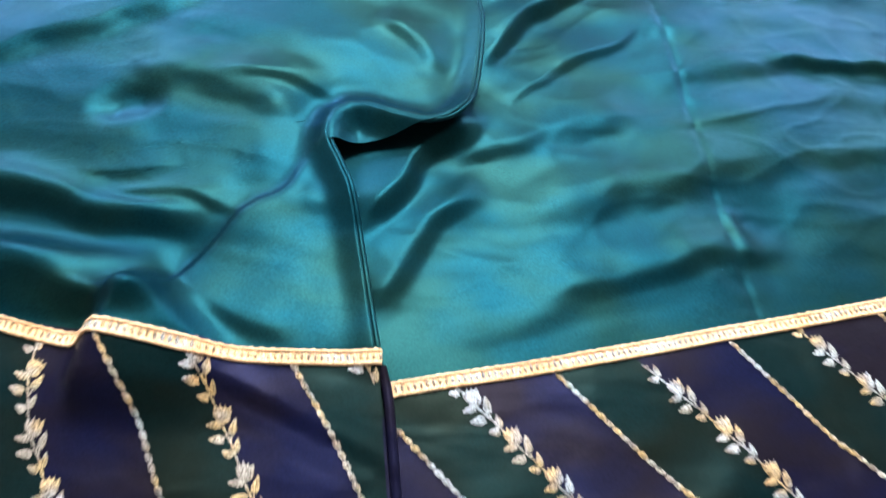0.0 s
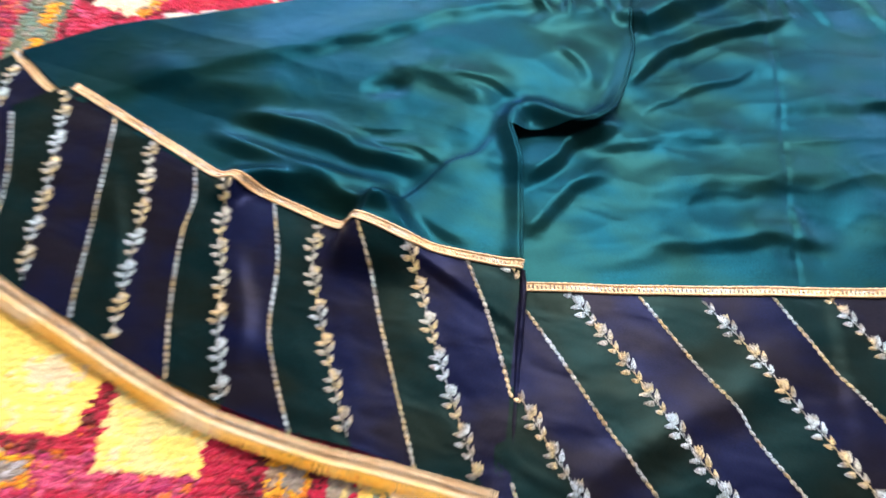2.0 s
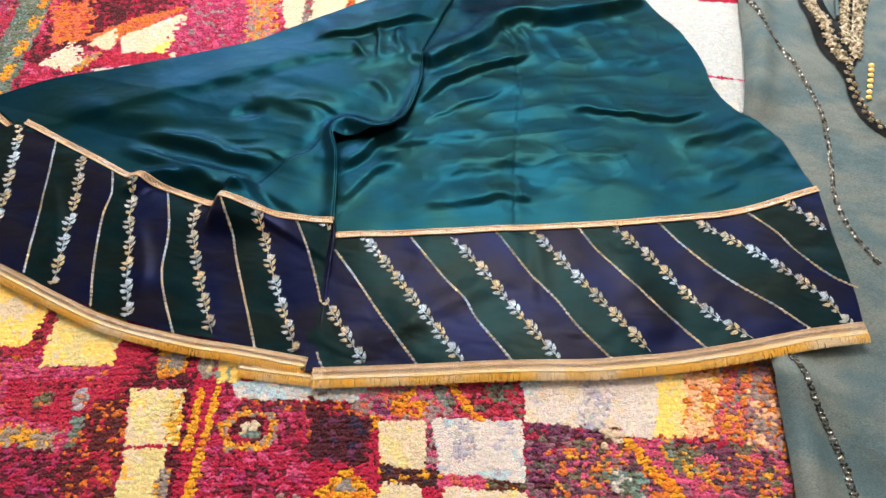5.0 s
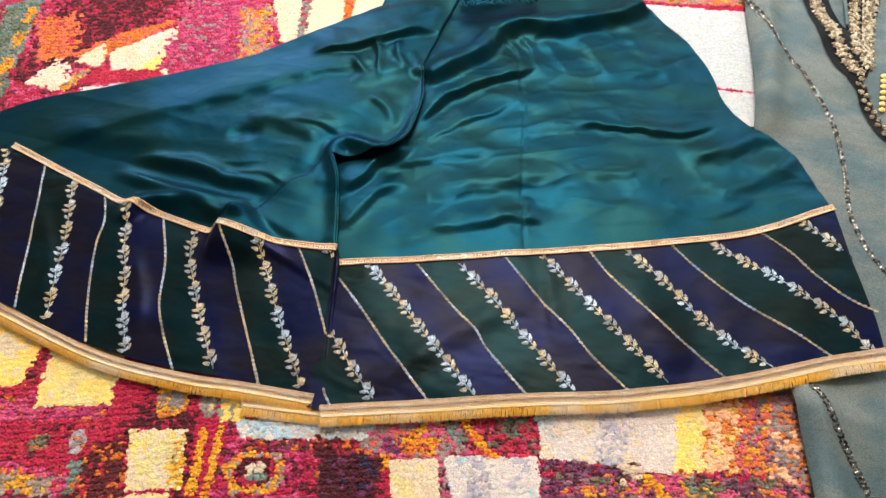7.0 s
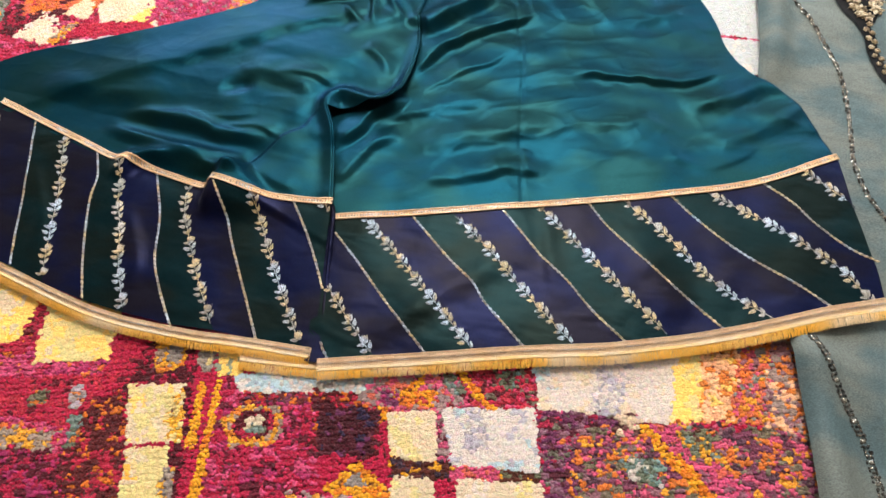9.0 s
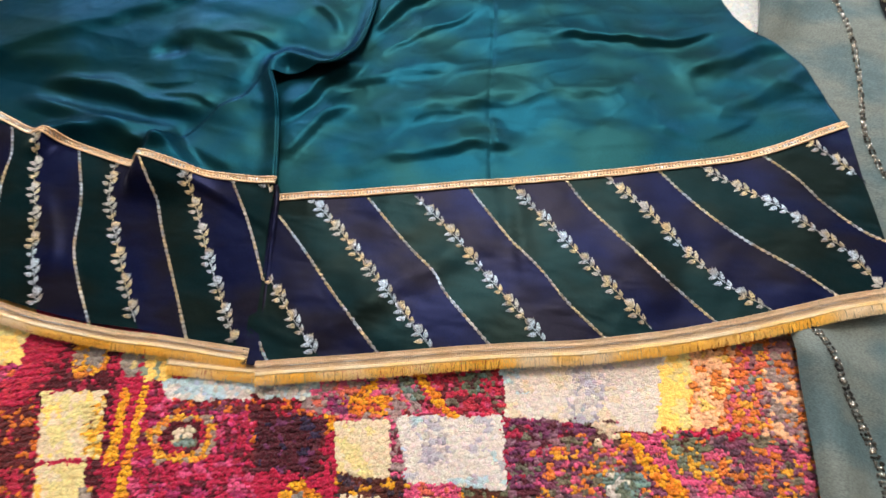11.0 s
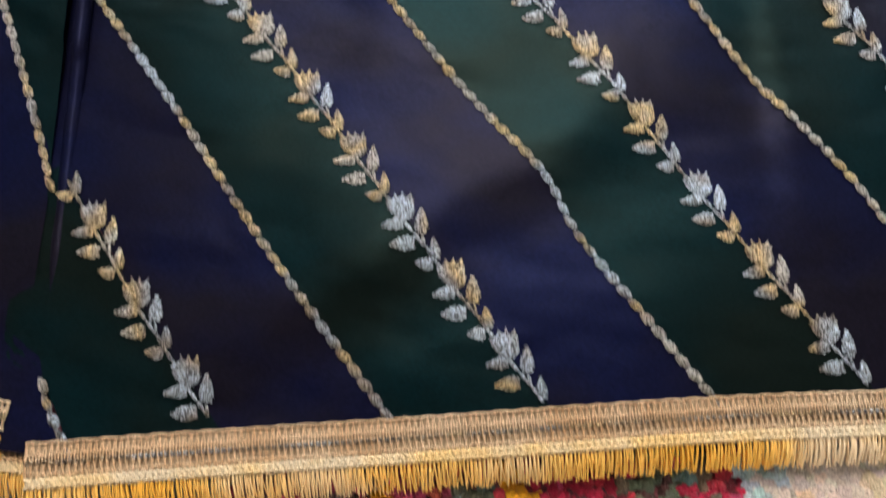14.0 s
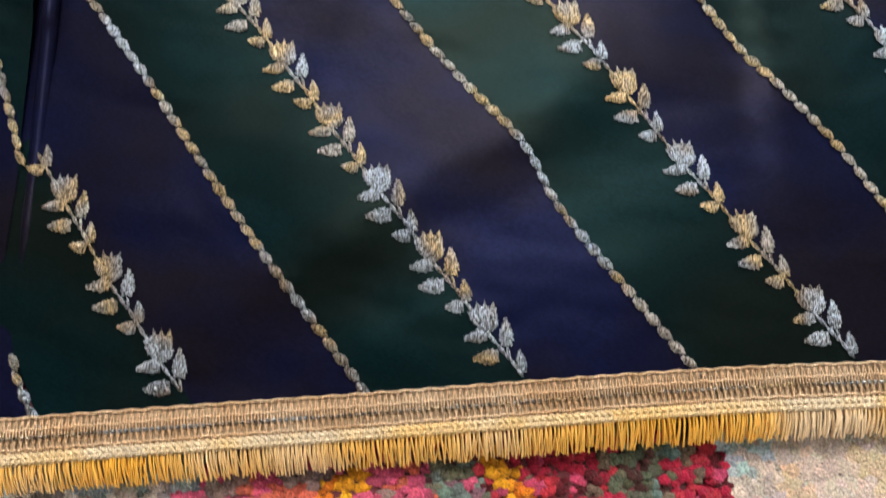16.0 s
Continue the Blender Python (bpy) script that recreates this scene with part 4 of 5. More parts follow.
patch("orange:2 purple:2 gold:1 olive:2 pink:2 navy:1 mauve:1", (0.37, 0.03), (0.505, 0.070), (0.72, 0.09), (0.72, -0.25), (0.44, -0.25), edge=0.012)
patch("maroon:2 cream:3 pink:1", (0.430, 0.068), (0.462, 0.075), (0.462, 0.045), (0.435, 0.040), edge=0.004)
patch("gold:4 orange:3", (0.455, 0.060), (0.475, 0.062), (0.580, -0.03), (0.565, -0.045), edge=0.004)
patch("pink:4 mauve:1 coral:1", (0.475, 0.060), (0.51, 0.068), (0.62, -0.02), (0.585, -0.03), edge=0.006)
patch("olive:2 teal:2 gold:2 maroon:1", (0.51, 0.065), (0.545, 0.07), (0.56, 0.03), (0.52, 0.03), edge=0.008)
patch("teal:2 olive:2 white:1", (0.445, 0.02), (0.49, 0.02), (0.49, -0.01), (0.45, -0.01), edge=0.008)
# under the near hem
patch("blue:3 white:3 lilac:1 grey:1", (0.053, 0.050), (0.127, 0.066), (0.132, 0.044), (0.107, 0.035), (0.083, 0.033), (0.059, 0.031), edge=0.003)
patch("pink:4 grey:4 coral:1", (0.127, 0.066), (0.203, 0.087), (0.214, 0.065), (0.241, 0.052), (0.242, 0.044), (0.114, 0.020), (0.111, 0.033), edge=0.003)
patch("purple:4 magenta:3 grey:1", (0.134, 0.045), (0.153, 0.049), (0.160, 0.029), (0.141, 0.025), edge=0.003)
patch("orange:3 gold:3 red:2 maroon:1", (0.155, 0.047), (0.169, 0.052), (0.208, 0.058), (0.208, 0.046), (0.201, 0.036), (0.160, 0.029), edge=0.004)
patch("gold:6 orange:1", (0.168, 0.053), (0.173, 0.065), (0.184, 0.074), (0.189, 0.066), (0.180, 0.053), edge=0.002)
patch("olive:3 teal:2 mauve:1 pink:1", (0.201, 0.080), (0.228, 0.085), (0.239, 0.063), (0.234, 0.053), (0.219, 0.061), edge=0.004)
patch("crimson:4 red:3 maroon:2 olive:2 pink:1", (0.239, 0.087), (0.323, 0.114), (0.335, 0.061), (0.274, 0.050), edge=0.004)
patch("olive:4 maroon:2 teal:1", (0.281, 0.095), (0.303, 0.101), (0.308, 0.078), (0.289, 0.070), edge=0.004)
patch("gold:6 orange:2", (0.227, 0.085), (0.237, 0.087), (0.262, 0.067), (0.274, 0.050), (0.265, 0.048), edge=0.002)

PITCH = 0.0029


def smooth_field(a, b, size, seed):
    rng = np.random.RandomState(seed)
    t = rng.rand(512, 512)
    i, j = np.floor(a / size), np.floor(b / size)
    return t[i.astype(int) % 512, j.astype(int) % 512]


def lay_pile():
    c, s = math.cos(TURN_RUG), math.sin(TURN_RUG)
    p, q = np.meshgrid(np.arange(-1.55, 1.05, PITCH), np.arange(-0.62, 1.45, PITCH), indexing="ij")
    rng = np.random.RandomState(5)
    p, q = p.ravel(), q.ravel()
    x0, y0 = c * p - s * q, s * p + c * q
    keep = (x0 > -1.30) & (x0 < 0.72) & (y0 > -0.33) & (y0 < 1.12)
    keep &= ~inside(x0, y0, [(0.66, 0.30), (0.66, 0.52), (0.50, 0.60), (0.46, 0.76), (0.38, 0.85), (0.0, 0.80), (-0.20, 0.62), (-0.36, 0.53), (-0.56, 0.45), (-0.70, 0.36), (-0.74, 0.25), (-0.36, 0.135), (-0.14, 0.10), (0.05, 0.10), (0.30, 0.16), (0.56, 0.235)])
    p, q = p[keep], q[keep]
    n = len(p)
    x = c * p - s * q + rng.normal(0, 0.0010, n)
    y = s * p + c * q + rng.normal(0, 0.0010, n)
    mix_at = np.full(n, -1)
    wob = (smooth_field(0.5 * p, q, 0.0066, 1) - 0.5, 0.5 * smooth_field(p, q, 0.009, 2) - 0.25)
    for k, (_, pts, edge) in enumerate(PATCHES):
        mix_at[inside(x + wob[0] * edge * 2, y + wob[1] * edge * 2, list(pts))] = k
    # wools run in short rows
    row = q + 0.0010 * np.sin(p * 75 + 2 * np.sin(p * 31)) + 0.0007 * np.sin(p * 210 + q * 90)
    shift = 0.006 * smooth_field(0 * p, row, 0.0043, 16)
    order = smooth_field(0.5 * p, row, 0.0086, 6)
    pick = np.where(order < 0.45, smooth_field(0.6 * (p + shift), row, 0.0086, 3), smooth_field(0.75 * (p + shift), row, 0.0043, 4))
    calm = 0.7 * smooth_field(p + 0.5 * q, q, 0.022, 3) + 0.3 * smooth_field(p, q, 0.0066, 4)
    soft = np.array([mix[0].split(":")[0] in ("white", "pale", "cream", "yellow", "straw") for mix, _, _ in PATCHES] + [False])[mix_at]
    pick = np.where(soft, calm, pick)
    col = np.tile(np.array(WOOL["crimson"]), (n, 1))
    for k, (mix, _, _) in enumerate(PATCHES):
        m = mix_at == k
        if not m.any():
            continue
        names = [w.split(":")[0] for w in mix]
        share = np.cumsum([float(w.split(":")[1]) for w in mix])
        idx = np.searchsorted(share / share[-1], pick[m])
        dyes = np.array([WOOL[w] for w in names])
        mean = (dyes * np.diff(np.r_[0, share])[:, None]).sum(0) / share[-1]
        col[m] = 0.80 * dyes[np.minimum(idx, len(names) - 1)] + 0.20 * mean
    col = np.clip(col * np.where(soft, rng.uniform(0.88, 1.06, n), rng.uniform(0.66, 1.16, n))[:, None] * (1 + rng.normal(0, 0.04, (n, 3))), 0.003, 0.95)
    pale = np.clip((col.min(1) - 0.10) / 0.3, 0, 1)
    pale = np.where(soft, np.maximum(pale, 0.85), pale)
    knot = smooth_field(p, q, 0.0046, 14)
    top = 0.0010 * (knot - 0.5) * (1 - pale) + 0.0010 * waves(x, y, 0.05, 9) + (1 - 0.75 * pale) * 0.0012 * np.sin(row * 2 * math.pi / 0.0086) + rng.uniform(-0.0007, 0.0007, n) * (1 - 0.6 * pale)
    deep = 0.0032 - 0.0022 * pale
    turn, wide = rng.uniform(0, 6.28, n), rng.uniform(0.0025, 0.0032, n) + 0.0010 * pale
    lx, ly = rng.normal(0, 0.0007, n), rng.normal(-0.0003, 0.0007, n)
    RING = 5
    verts = np.zeros((n, RING + 1, 3))
    for k in range(RING):
        a = turn + k * 2 * math.pi / RING
        verts[:, k] = np.stack([x + 1.12 * wide * np.cos(a) * c - 0.92 * wide * np.sin(a) * s, y + 1.12 * wide * np.cos(a) * s + 0.92 * wide * np.sin(a) * c, top - deep * rng.uniform(0.8, 1.2, n)], 1)
    verts[:, RING] = np.stack([x + lx, y + ly, top], 1)
    tris = (np.arange(n)[:, None, None] * (RING + 1) + np.array([(k, (k + 1) % RING, RING) for k in range(RING)])[None]).reshape(-1, 3)
    me = bpy.data.meshes.new("wool_nap")
    loops, sizes = tris.ravel().astype(np.int32), np.full(len(tris), 3)
    me.vertices.add(n * (RING + 1))
    me.vertices.foreach_set("co", verts.ravel())
    me.loops.add(len(loops))
    me.loops.foreach_set("vertex_index", loops)
    me.polygons.add(len(sizes))
    me.polygons.foreach_set("loop_start", np.concatenate([[0], np.cumsum(sizes)[:-1]]).astype(np.int32))
    me.polygons.foreach_set("use_smooth", np.ones(len(sizes), bool))
    me.update(calc_edges=True)
    a = me.attributes.new("wool", "FLOAT_COLOR", "POINT")
    # ring vertices darker than tips: shade between knots painted into the colour
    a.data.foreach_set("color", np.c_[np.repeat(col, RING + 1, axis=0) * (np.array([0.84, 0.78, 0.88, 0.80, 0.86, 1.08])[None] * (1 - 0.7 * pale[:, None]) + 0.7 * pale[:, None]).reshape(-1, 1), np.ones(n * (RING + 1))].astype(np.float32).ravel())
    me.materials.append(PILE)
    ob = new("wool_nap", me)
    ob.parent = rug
    tagged(ob, "short knotted wool pile in patchwork colours, feet painted darker as shade", kind="stuff")


lay_pile()

# ---- trousers ----
trousers = tagged(new("trousers"), "teal satin wide-leg trousers with striped embroidered border, laid on the rug", "trousers")
right_top = [(-0.06, 0.96), (0.10, 1.00), (0.25, 1.01), (0.380, 1.000)]
left_under = [(0.011, 0.278), (-0.05, 0.40), (-0.075, 0.50), (-0.07, 0.75), (-0.06, 0.96)]
sheet("right_leg", coons(TRIM_R, right_top, left_under, SIDE_R, 260, 260), height_right, SATIN, trousers, "wrinkled teal satin leg with a centre seam", 0.001)
nose = [(-0.590, 0.386), (-0.64, 0.412), (-0.680, 0.432)]
sheet("left_leg", coons(TRIM_L, BACK_L, nose, RIM, 300, 220), height_left, SATIN, trousers, "folded teal satin leg lying over the other leg", 0.004)

rim = curve(RIM, 200)[:128]
v, f = tube(np.c_[rim, np.maximum(height_left(rim[:, 0], rim[:, 1]) - 0.0030, 0.01)], 0.0021, 8)
mesh_object("rolled_edge", v, f, SATIN, trousers, "narrow rolled satin edge")
g = ribbon_plan([(0.09, 0.838), (0.16, 0.856), (0.23, 0.872)], -0.012, 0.05, 90, 16)
sheet("waistband", g, lambda x, y: 0.050 + 0.0035 * np.sin((x * 0.97 + y * 0.25) * 520 + 2.5 * np.sin(y * 190)) + 0.004 * waves(x, y, 0.05, 77), SATIN, trousers, "gathered elastic satin waistband", None)

# right border
R = lambda *p: list(p)
rb = [
    R((0.044, 0.092), (0.050, 0.080), (0.062, 0.066)),
    R((0.017, 0.256), (0.066, 0.210), (0.121, 0.155), (0.181, 0.100)),
    R((0.122, 0.300), (0.181, 0.246), (0.226, 0.209), (0.249, 0.181), (0.306, 0.130)),
    R((0.247, 0.333), (0.312, 0.267), (0.351, 0.235), (0.387, 0.198), (0.433, 0.161)),
    R((0.366, 0.368), (0.401, 0.328), (0.472, 0.267), (0.556, 0.200)),
    R((0.481, 0.399), (0.525, 0.358), (0.579, 0.317), (0.644, 0.281), (0.690, 0.252)),
    R((0.608, 0.440), (0.650, 0.408), (0.678, 0.378), (0.720, 0.345), (0.748, 0.333)),
]
rv = [
    R((0.030, 0.172), (0.047, 0.155), (0.072, 0.128), (0.117, 0.084)),
    R((0.055, 0.286), (0.111, 0.238), (0.171, 0.181), (0.243, 0.115)),
    R((0.182, 0.312), (0.236, 0.269), (0.292, 0.215), (0.369, 0.145)),
    R((0.298, 0.350), (0.354, 0.300), (0.415, 0.246), (0.491, 0.177)),
    R((0.414, 0.382), (0.475, 0.335), (0.525, 0.285), (0.570, 0.250), (0.621, 0.223)),
    R((0.530, 0.414), (0.587, 0.386), (0.632, 0.362), (0.676, 0.333), (0.710, 0.309), (0.746, 0.264)),
    R((0.662, 0.470), (0.698, 0.444), (0.727, 0.419)),
]
NAVY_L, GREEN_L = "navy satin stripe of the border", "bottle-green satin stripe of the border"
hr = tabled(height_right, -0.02, 0.80, 0.0, 0.56)
panel([(0.025, 0.10), (0.030, 0.066)], rb[0], hr, NAVY, trousers, NAVY_L)
panel([(0.018, 0.170), (0.026, 0.10), (0.048, 0.085), (0.062, 0.066)], rv[0], hr, GREEN, trousers, GREEN_L)
panel([(0.000, 0.262), (0.010, 0.200), (0.020, 0.172), (0.047, 0.155), (0.072, 0.128), (0.117, 0.084)], [(0.000, 0.268)] + rb[1], hr, NAVY, trousers, NAVY_L)
for k in range(1, 6):
    panel(rb[k] if k > 1 else [(-0.004, 0.265)] + rb[1], rv[k] if k > 1 else [(-0.004, 0.276)] + rv[1], hr, GREEN, trousers, GREEN_L)
    nxt = rb[k + 1] if k < 5 else rb[6] + [(0.758, 0.276)]
    panel(rv[k], nxt, hr, NAVY, trousers, NAVY_L)
panel(rb[6], rv[6] + [(0.748, 0.335)], hr, GREEN, trousers, GREEN_L)
panel(rv[6], [(0.715, 0.500), (0.722, 0.46), (0.730, 0.412)], hr, NAVY, trousers, NAVY_L)
for k, line in enumerate(rv):
    vine(line, hr, trousers, (0.028, 0.0205, 0.035, 0.028, 0.034, 0.022, 0.012)[k], 0.0350 if k == 1 else 0.0385)
for line in rb:
    dashes(line, hr, trousers, True)

# left border
lb = [
    R((-0.735, 0.262), (-0.715, 0.238), (-0.697, 0.203)),
    R((-0.634, 0.346), (-0.592, 0.275), (-0.568, 0.214), (-0.553, 0.163)),
    R((-0.505, 0.374), (-0.471, 0.276), (-0.443, 0.187), (-0.422, 0.127)),
    R((-0.382, 0.334), (-0.360, 0.287), (-0.354, 0.245), (-0.334, 0.180), (-0.298, 0.096)),
    R((-0.276, 0.311), (-0.242, 0.242), (-0.222, 0.172), (-0.196, 0.125), (-0.165, 0.082)),
    R((-0.172, 0.298), (-0.143, 0.254), (-0.114, 0.200), (-0.044, 0.083)),
    R((-0.053, 0.292), (-0.020, 0.245), (0.007, 0.200), (0.024, 0.168)),
]
lv = [
    R((-0.686, 0.308), (-0.646, 0.248), (-0.625, 0.179)),
    R((-0.582, 0.394), (-0.549, 0.311), (-0.527, 0.248), (-0.508, 0.189), (-0.488, 0.142)),
    R((-0.445, 0.355), (-0.413, 0.271), (-0.391, 0.193), (-0.365, 0.110)),
    R((-0.330, 0.318), (-0.311, 0.252), (-0.291, 0.213), (-0.268, 0.155), (-0.234, 0.088)),
    R((-0.215, 0.300), (-0.206, 0.252), (-0.184, 0.210), (-0.150, 0.153), (-0.105, 0.085)),
    R((-0.116, 0.295), (-0.086, 0.247), (-0.050, 0.186), (-0.010, 0.125), (0.018, 0.083)),
]
hl = tabled(height_left, -0.86, 0.07, 0.0, 0.47)
panel([(-0.79, 0.24), (-0.799, 0.232)], lb[0], hl, NAVY, trousers, NAVY_L)
for k in range(6):
    panel(lb[k], lv[k], hl, GREEN, trousers, GREEN_L)
    panel(lv[k], lb[k + 1] if k < 5 else lb[6] + [(0.036, 0.077)], hl, NAVY, trousers, NAVY_L)
panel(lb[6], [(0.004, 0.297), (0.012, 0.24), (0.024, 0.165)], hl, GREEN, trousers, GREEN_L)
for k, line in enumerate(lv):
    vine(line, hl, trousers, (0.010, 0.0, 0.020, 0.006, 0.030, 0.015)[k])
for line in lb:
    dashes(line, hl, trousers)
vine([(-0.006, 0.297), (0.000, 0.287), (0.004, 0.279)], hl, trousers, -0.002)
fold_line = curve([(0.006, 0.292), (0.013, 0.268), (0.026, 0.189), (0.046, 0.078)], 60)
v, f = tube(np.c_[fold_line, hl(fold_line[:, 0], fold_line[:, 1]) - 0.0032], 0.0034, 8)
mesh_object("folded_edge", v, f, NAVY, trousers, "dark folded edge of the border")
# far flap of the border, under the fold
fb = [(-0.716, 0.392), (-0.712, 0.345), (-0.705, 0.285)]
fv = [(-0.677, 0.425), (-0.668, 0.375), (-0.650, 0.325)]
panel([(-0.716, 0.400), (-0.783, 0.292), (-0.802, 0.237)], fb + [(-0.79, 0.228)], height_far, NAVY, trousers, NAVY_L)
panel([(-0.716, 0.398)] + fb[1:], fv, height_far, GREEN, trousers, GREEN_L)
panel([(-0.691, 0.436), (-0.716, 0.398)], [(-0.677, 0.428), (-0.700, 0.395)], height_far, GREEN, trousers, GREEN_L)
panel(fv, [(-0.590, 0.380), (-0.620, 0.345), (-0.640, 0.320)], height_far, NAVY, trousers, NAVY_L)
dashes(fb, height_far, trousers)
vine(fv, height_far, trousers, 0.02)
vine([(-0.758, 0.275), (-0.785, 0.235)], height_far, trousers, 0.008)

# trims
ladder_trim(TRIM_R, hr, trousers)
ladder_trim(TRIM_L, hl, trousers)
ladder_trim(TRIM_FAR, height_far, trousers)
hem_trim(HEM_R, hr, trousers)
hem_trim(HEM_L, hl, trousers, 0.84)
hem_trim([(-0.797, 0.247), (-0.822, 0.232), (-0.842, 0.213)], lambda x, y: 0.004 + 0 * x, trousers)
hem_trim([(-0.055, 0.061), (-0.005, 0.064), (0.048, 0.068)], lambda x, y: 0.006 + 0 * x, trousers)

# ---- kurta ----
kurta = tagged(new("kurta"), "grey-green organza tunic with beaded lines, laid beside the trousers", "tunic")


def height_kurta(x, y):
    z = 0.004 + 0.0014 * waves(x, y, 0.22, 41) + 0.0005 * waves(x, y, 0.07, 42)
    free = np.clip((0.24 - y) / 0.06, 0, 1) + np.clip((y - 0.64) / 0.08, 0, 1)
    edge = 0.605 + 0.08 * np.clip((0.45 - y) / 0.75, 0, 1)
    z = z + free * (0.020 * np.exp(-((x - edge - 0.032) / 0.026) ** 2) + 0.006 + 0.003 * waves(x, y, 0.16, 43))
    z = z + ridge(x, y, [(0.700, 0.215), (0.716, 0.170), (0.730, 0.130)], 0.0016, 0.0012, 0.010) + 0.004 * crinkle(x, 0.7 * y, 0.30, 44) * free.clip(0, 1)
    z = z + ridge(x, y, [(0.70, 0.95), (0.80, 0.84), (0.86, 0.70), (0.90, 0.55)], 0.010, 0.02, 0.03)
    return z


kx = [(0.685, -0.30), (0.657, 0.067), (0.640, 0.201), (0.618, 0.45), (0.614, 0.625), (0.612, 0.824), (0.605, 0.977), (0.60, 1.30)]
sheet("body", coons([(0.685, -0.30), (1.3, -0.25)], [(0.60, 1.30), (1.3, 1.35)], kx, [(1.3, -0.25), (1.3, 1.35)], 110, 240), height_kurta, ORGANZA, kurta, "sheer grey-green organza", -0.008)


JET = thread("dark_beads", (0.4, (0.03, 0.03, 0.03)), (0.6, (0.16, 0.15, 0.13)), scale=200, rough=0.25, metal=0.6)


def beaded(line, step, name="beaded_line", label="line of tiny silver beads and stones", blackened=True):
    """Star stones on a chain of dark and silver beads."""
    place, total = along(line, 300)
    pile, dark, u = Pile(), Pile(), 0.0
    k = 0
    while u < total:
        big = (0.0044 if blackened else 0.0040) if k % 4 == 0 else 0.0023
        for w in ((0.0,) if k % 4 == 0 else (-0.0022 + RNG.normal(0, 0.0006), 0.0022 + RNG.normal(0, 0.0006))):
            o = np.array([(u + big * math.cos(a) * (1 if i % 2 else 0.7), w + big * math.sin(a) * (1 if i % 2 else 0.7)) for i, a in enumerate(np.linspace(0, 2 * math.pi, 10, endpoint=False))])
            v, f = dome(o + RNG.normal(0, 0.0003, (1, 2)), 0.0020)
            p = place(v[:, 0], v[:, 1])
            (pile if k % 4 == 0 or RNG.rand() < 0.4 else dark).add(np.c_[p, height_kurta(p[:, 0], p[:, 1]) + 0.0008 + v[:, 2]], f)
        for side in (-1, 1, -1, 1) if blackened else ():
            r, w = RNG.uniform(0.0014, 0.0024), side * RNG.uniform(0.0026, 0.0056)
            o = np.array([(u + RNG.uniform(-0.0003, 0.0003) + r * math.cos(a), w + r * 0.8 * math.sin(a)) for a in np.linspace(0, 2 * math.pi, 7, endpoint=False)])
            o[:, 0] += RNG.uniform(-0.0025, 0.0025)
            v, f = dome(o, 0.0012)
            p = place(v[:, 0], v[:, 1])
            dark.add(np.c_[p, height_kurta(p[:, 0], p[:, 1]) + 0.0004 + v[:, 2]], f)
        u += step * (1.35 if k % 4 in (0, 3) else 1)
        k += 1
    ob = pile.done(name, STONE, kurta, label)
    dark.done("dark_beading", JET, ob, "small blackened beads")
    return ob


beaded([(0.600, 1.00), (0.612, 0.954), (0.661, 0.847), (0.712, 0.757), (0.740, 0.672), (0.747, 0.589), (0.748, 0.502), (0.765, 0.444), (0.80, 0.39)], 0.0040, blackened=False)
beaded([(0.650, 0.24), (0.665, 0.205), (0.685, 0.156), (0.701, 0.123), (0.722, 0.080), (0.735, 0.02), (0.75, -0.08)], 0.0052)

# neckline of the tunic
neck_l = [(0.690, 1.08), (0.710, 0.983), (0.728, 0.892), (0.750, 0.823), (0.776, 0.790)]
neck_r = [(0.862, 1.08), (0.846, 1.00), (0.826, 0.92), (0.812, 0.85), (0.798, 0.795)]
over = lambda x, y: height_kurta(x, y) + 0.003
plan = np.stack([curve(neck_l, 40) * (1 - w) + curve(neck_r, 40) * w for w in np.linspace(0, 1, 12)], 1)
sheet("neck_placket", plan, over, BLACK, kurta, "black placket under the neckline embroidery", None)
tail = [(0.772, 0.800), (0.786, 0.770), (0.791, 0.735), (0.800, 0.700), (0.812, 0.675), (0.850, 0.640)]
sheet("neck_border", ribbon_plan(tail, -0.006, 0.010, 40, 5), over, BLACK, kurta, "black ribbon border", None)
inner = np.stack([curve([(0.752, 1.08), (0.757, 0.99), (0.772, 0.92)], 20) * (1 - w) + curve([(0.785, 1.08), (0.781, 1.0), (0.776, 0.915)], 20) * w for w in np.linspace(0, 1, 6)], 1)
sheet("inner_lining", inner, lambda x, y: over(x, y) + 0.002, ORGANZA, kurta, "grey lining inside the neck slit", None)
GILT = thread("antique_gilt", (0.38, (0.20, 0.15, 0.09)), (0.50, (0.62, 0.48, 0.30)), (0.62, (0.86, 0.76, 0.58)), scale=150, rough=0.3, metal=0.8)


def rosette(pile, x, y, r):
    z = float(over(np.array([x]), np.array([y]))[0])
    spin = RNG.uniform(0, 6.28)
    for k in range(6):
        a = spin + k * math.pi / 3
        o = leaf((x, y), (x + r * math.cos(a), y + r * math.sin(a)), r * 0.62, 10)
        v, f = dome(o, 0.0028)
        pile.add(np.c_[v[:, :2], v[:, 2] + z + 0.0008], f)
    v, f = dome(np.array([(x + r * 0.34 * math.cos(t), y + r * 0.34 * math.sin(t)) for t in np.linspace(0, 6.28, 9)[:-1]]), 0.0030)
    pile.add(np.c_[v[:, :2], v[:, 2] + z + 0.0022], f)


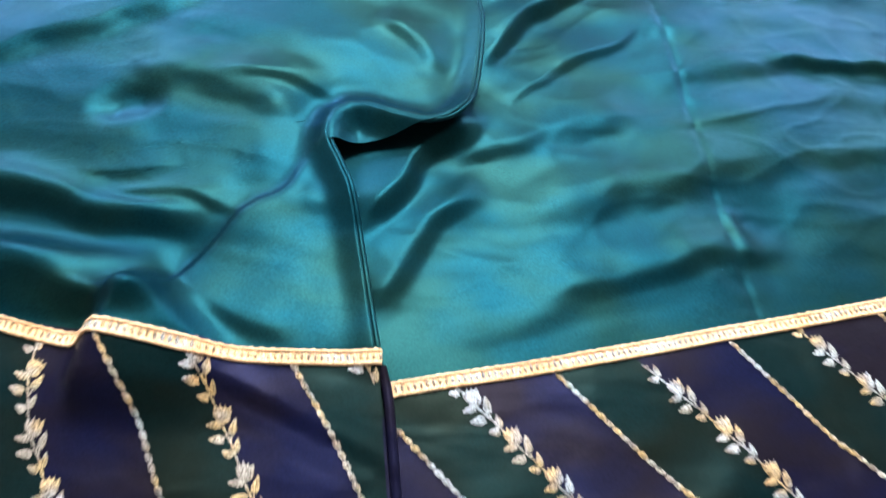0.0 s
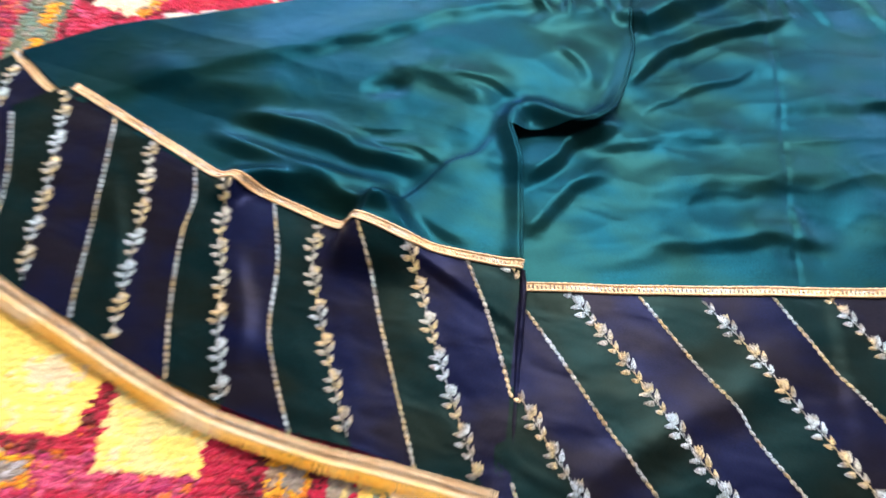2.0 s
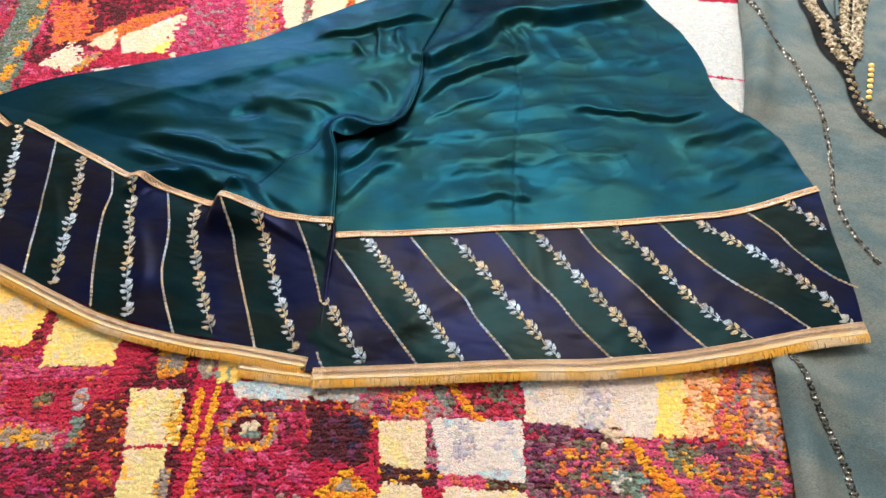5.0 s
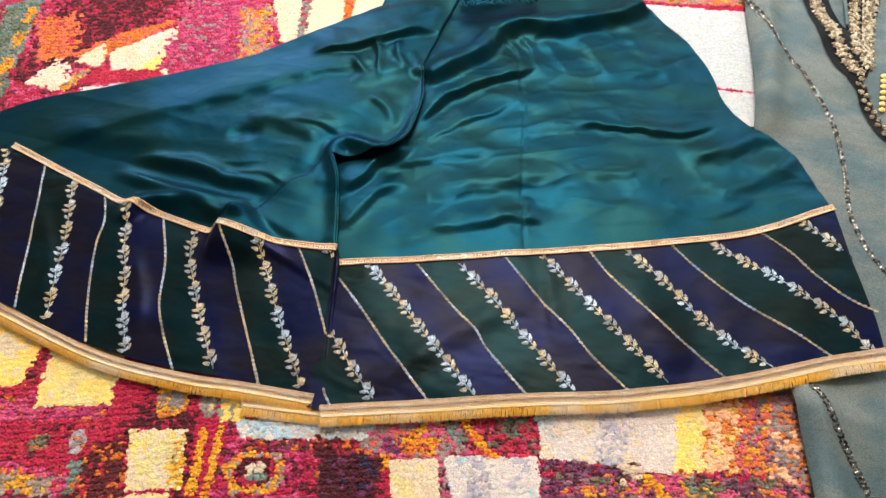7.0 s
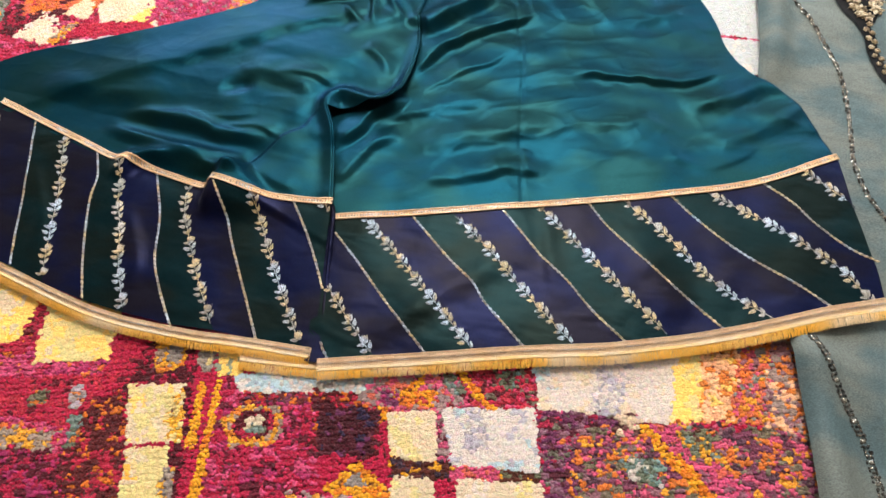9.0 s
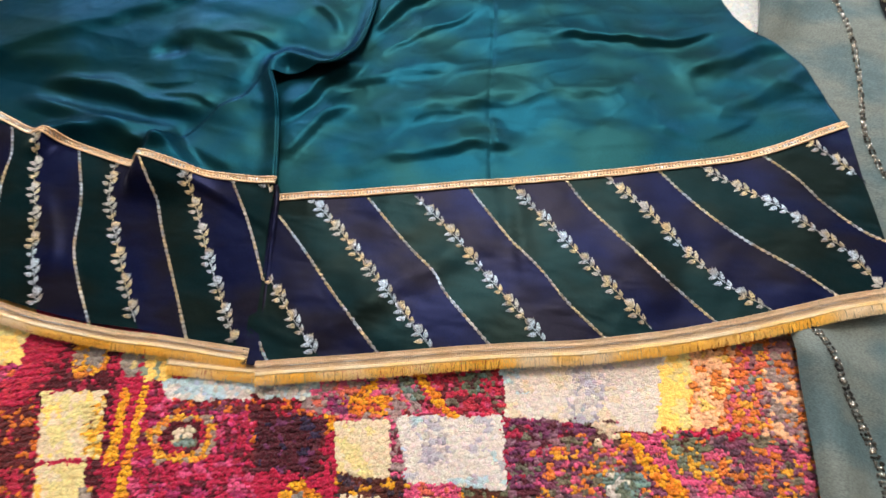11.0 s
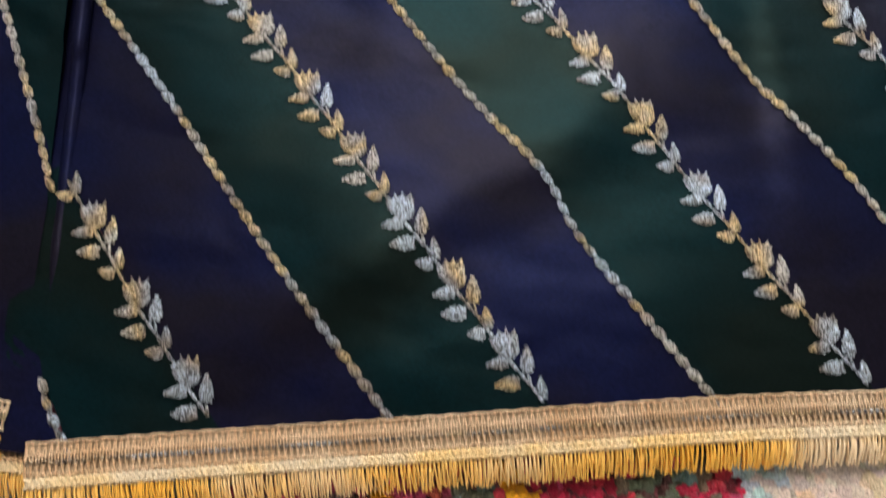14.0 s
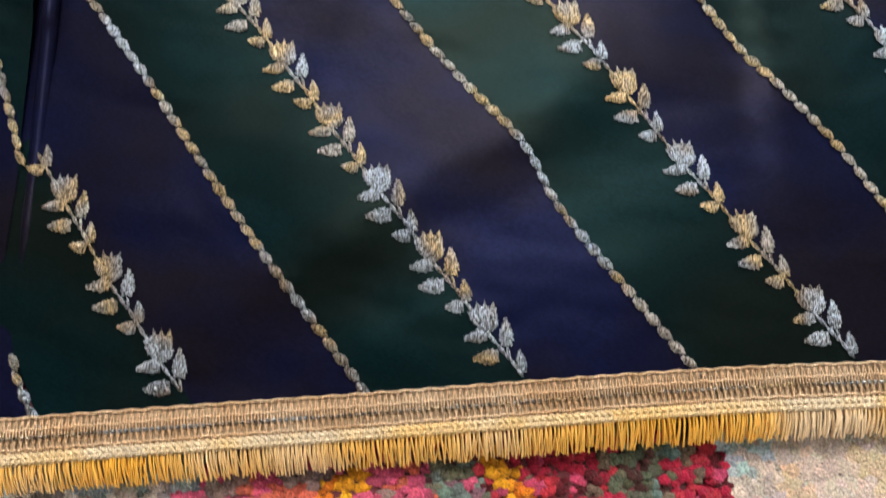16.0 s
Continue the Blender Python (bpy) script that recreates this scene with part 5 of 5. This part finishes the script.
def ornaments(line, step, r):
    place, total = along(line, 200)
    pile, u, k = Pile(), 0.0, 0
    while u < total:
        p = place(u, 0.0035 * (-1) ** k)
        rosette(pile, float(p[0]), float(p[1]), r * RNG.uniform(0.8, 1.1))
        u += step
        k += 1
    pile.done("neck_embroidery", GILT, kurta, "raised antique-gold flower embroidery")


ornaments([(0.716, 1.08), (0.732, 0.985), (0.748, 0.905), (0.765, 0.845), (0.785, 0.803)], 0.0095, 0.0115)
ornaments([(0.848, 1.08), (0.832, 1.00), (0.815, 0.92), (0.803, 0.85), (0.795, 0.810)], 0.0095, 0.0120)
ornaments([(0.806, 1.08), (0.802, 1.00), (0.792, 0.92), (0.788, 0.85)], 0.010, 0.0105)
ornaments([(0.786, 0.790), (0.795, 0.740), (0.806, 0.700), (0.822, 0.672), (0.850, 0.650)], 0.009, 0.0055)
v, f = tube(np.array([(0.786, 1.08, 0.024), (0.779, 0.99, 0.024), (0.777, 0.92, 0.023)]), 0.0035, 8)
mesh_object("slit_piping", v, f, ORGANZA, kurta, "pale grey piping along the neck slit")
v, f = tube(np.array([(0.823, 1.08, 0.025), (0.810, 0.98, 0.025), (0.796, 0.86, 0.024)]), 0.0018, 6)
mesh_object("gold_piping", v, f, GILT, kurta)
for k in range(7):
    t = k / 6
    o = np.array([(0.822 - 0.008 * t + 0.005 * math.cos(a), 0.796 - 0.072 * t + 0.0045 * math.sin(a)) for a in np.linspace(0, 6.28, 11)[:-1]])
    v, f = dome(o, 0.003)
    mesh_object("sequin", np.c_[v[:, :2], v[:, 2] + float(over(o[:1, 0], o[:1, 1])[0])], f, FRINGE, kurta, "flat gold sequin")

# ---- ceiling lamp (unseen, added for overhead light) ----
lamp = tagged(new("added_ceiling_lamp"), "unseen flat round opal glass ceiling lamp, added for overhead light", "ceiling lamp")
bm = bmesh.new()
bmesh.ops.create_cone(bm, cap_ends=True, segments=40, radius1=0.46, radius2=0.50, depth=0.06, matrix=Matrix.Translation((0.1, 1.8, 2.57)))
part("shade", bm, OPAL, lamp, "opal glass shade")
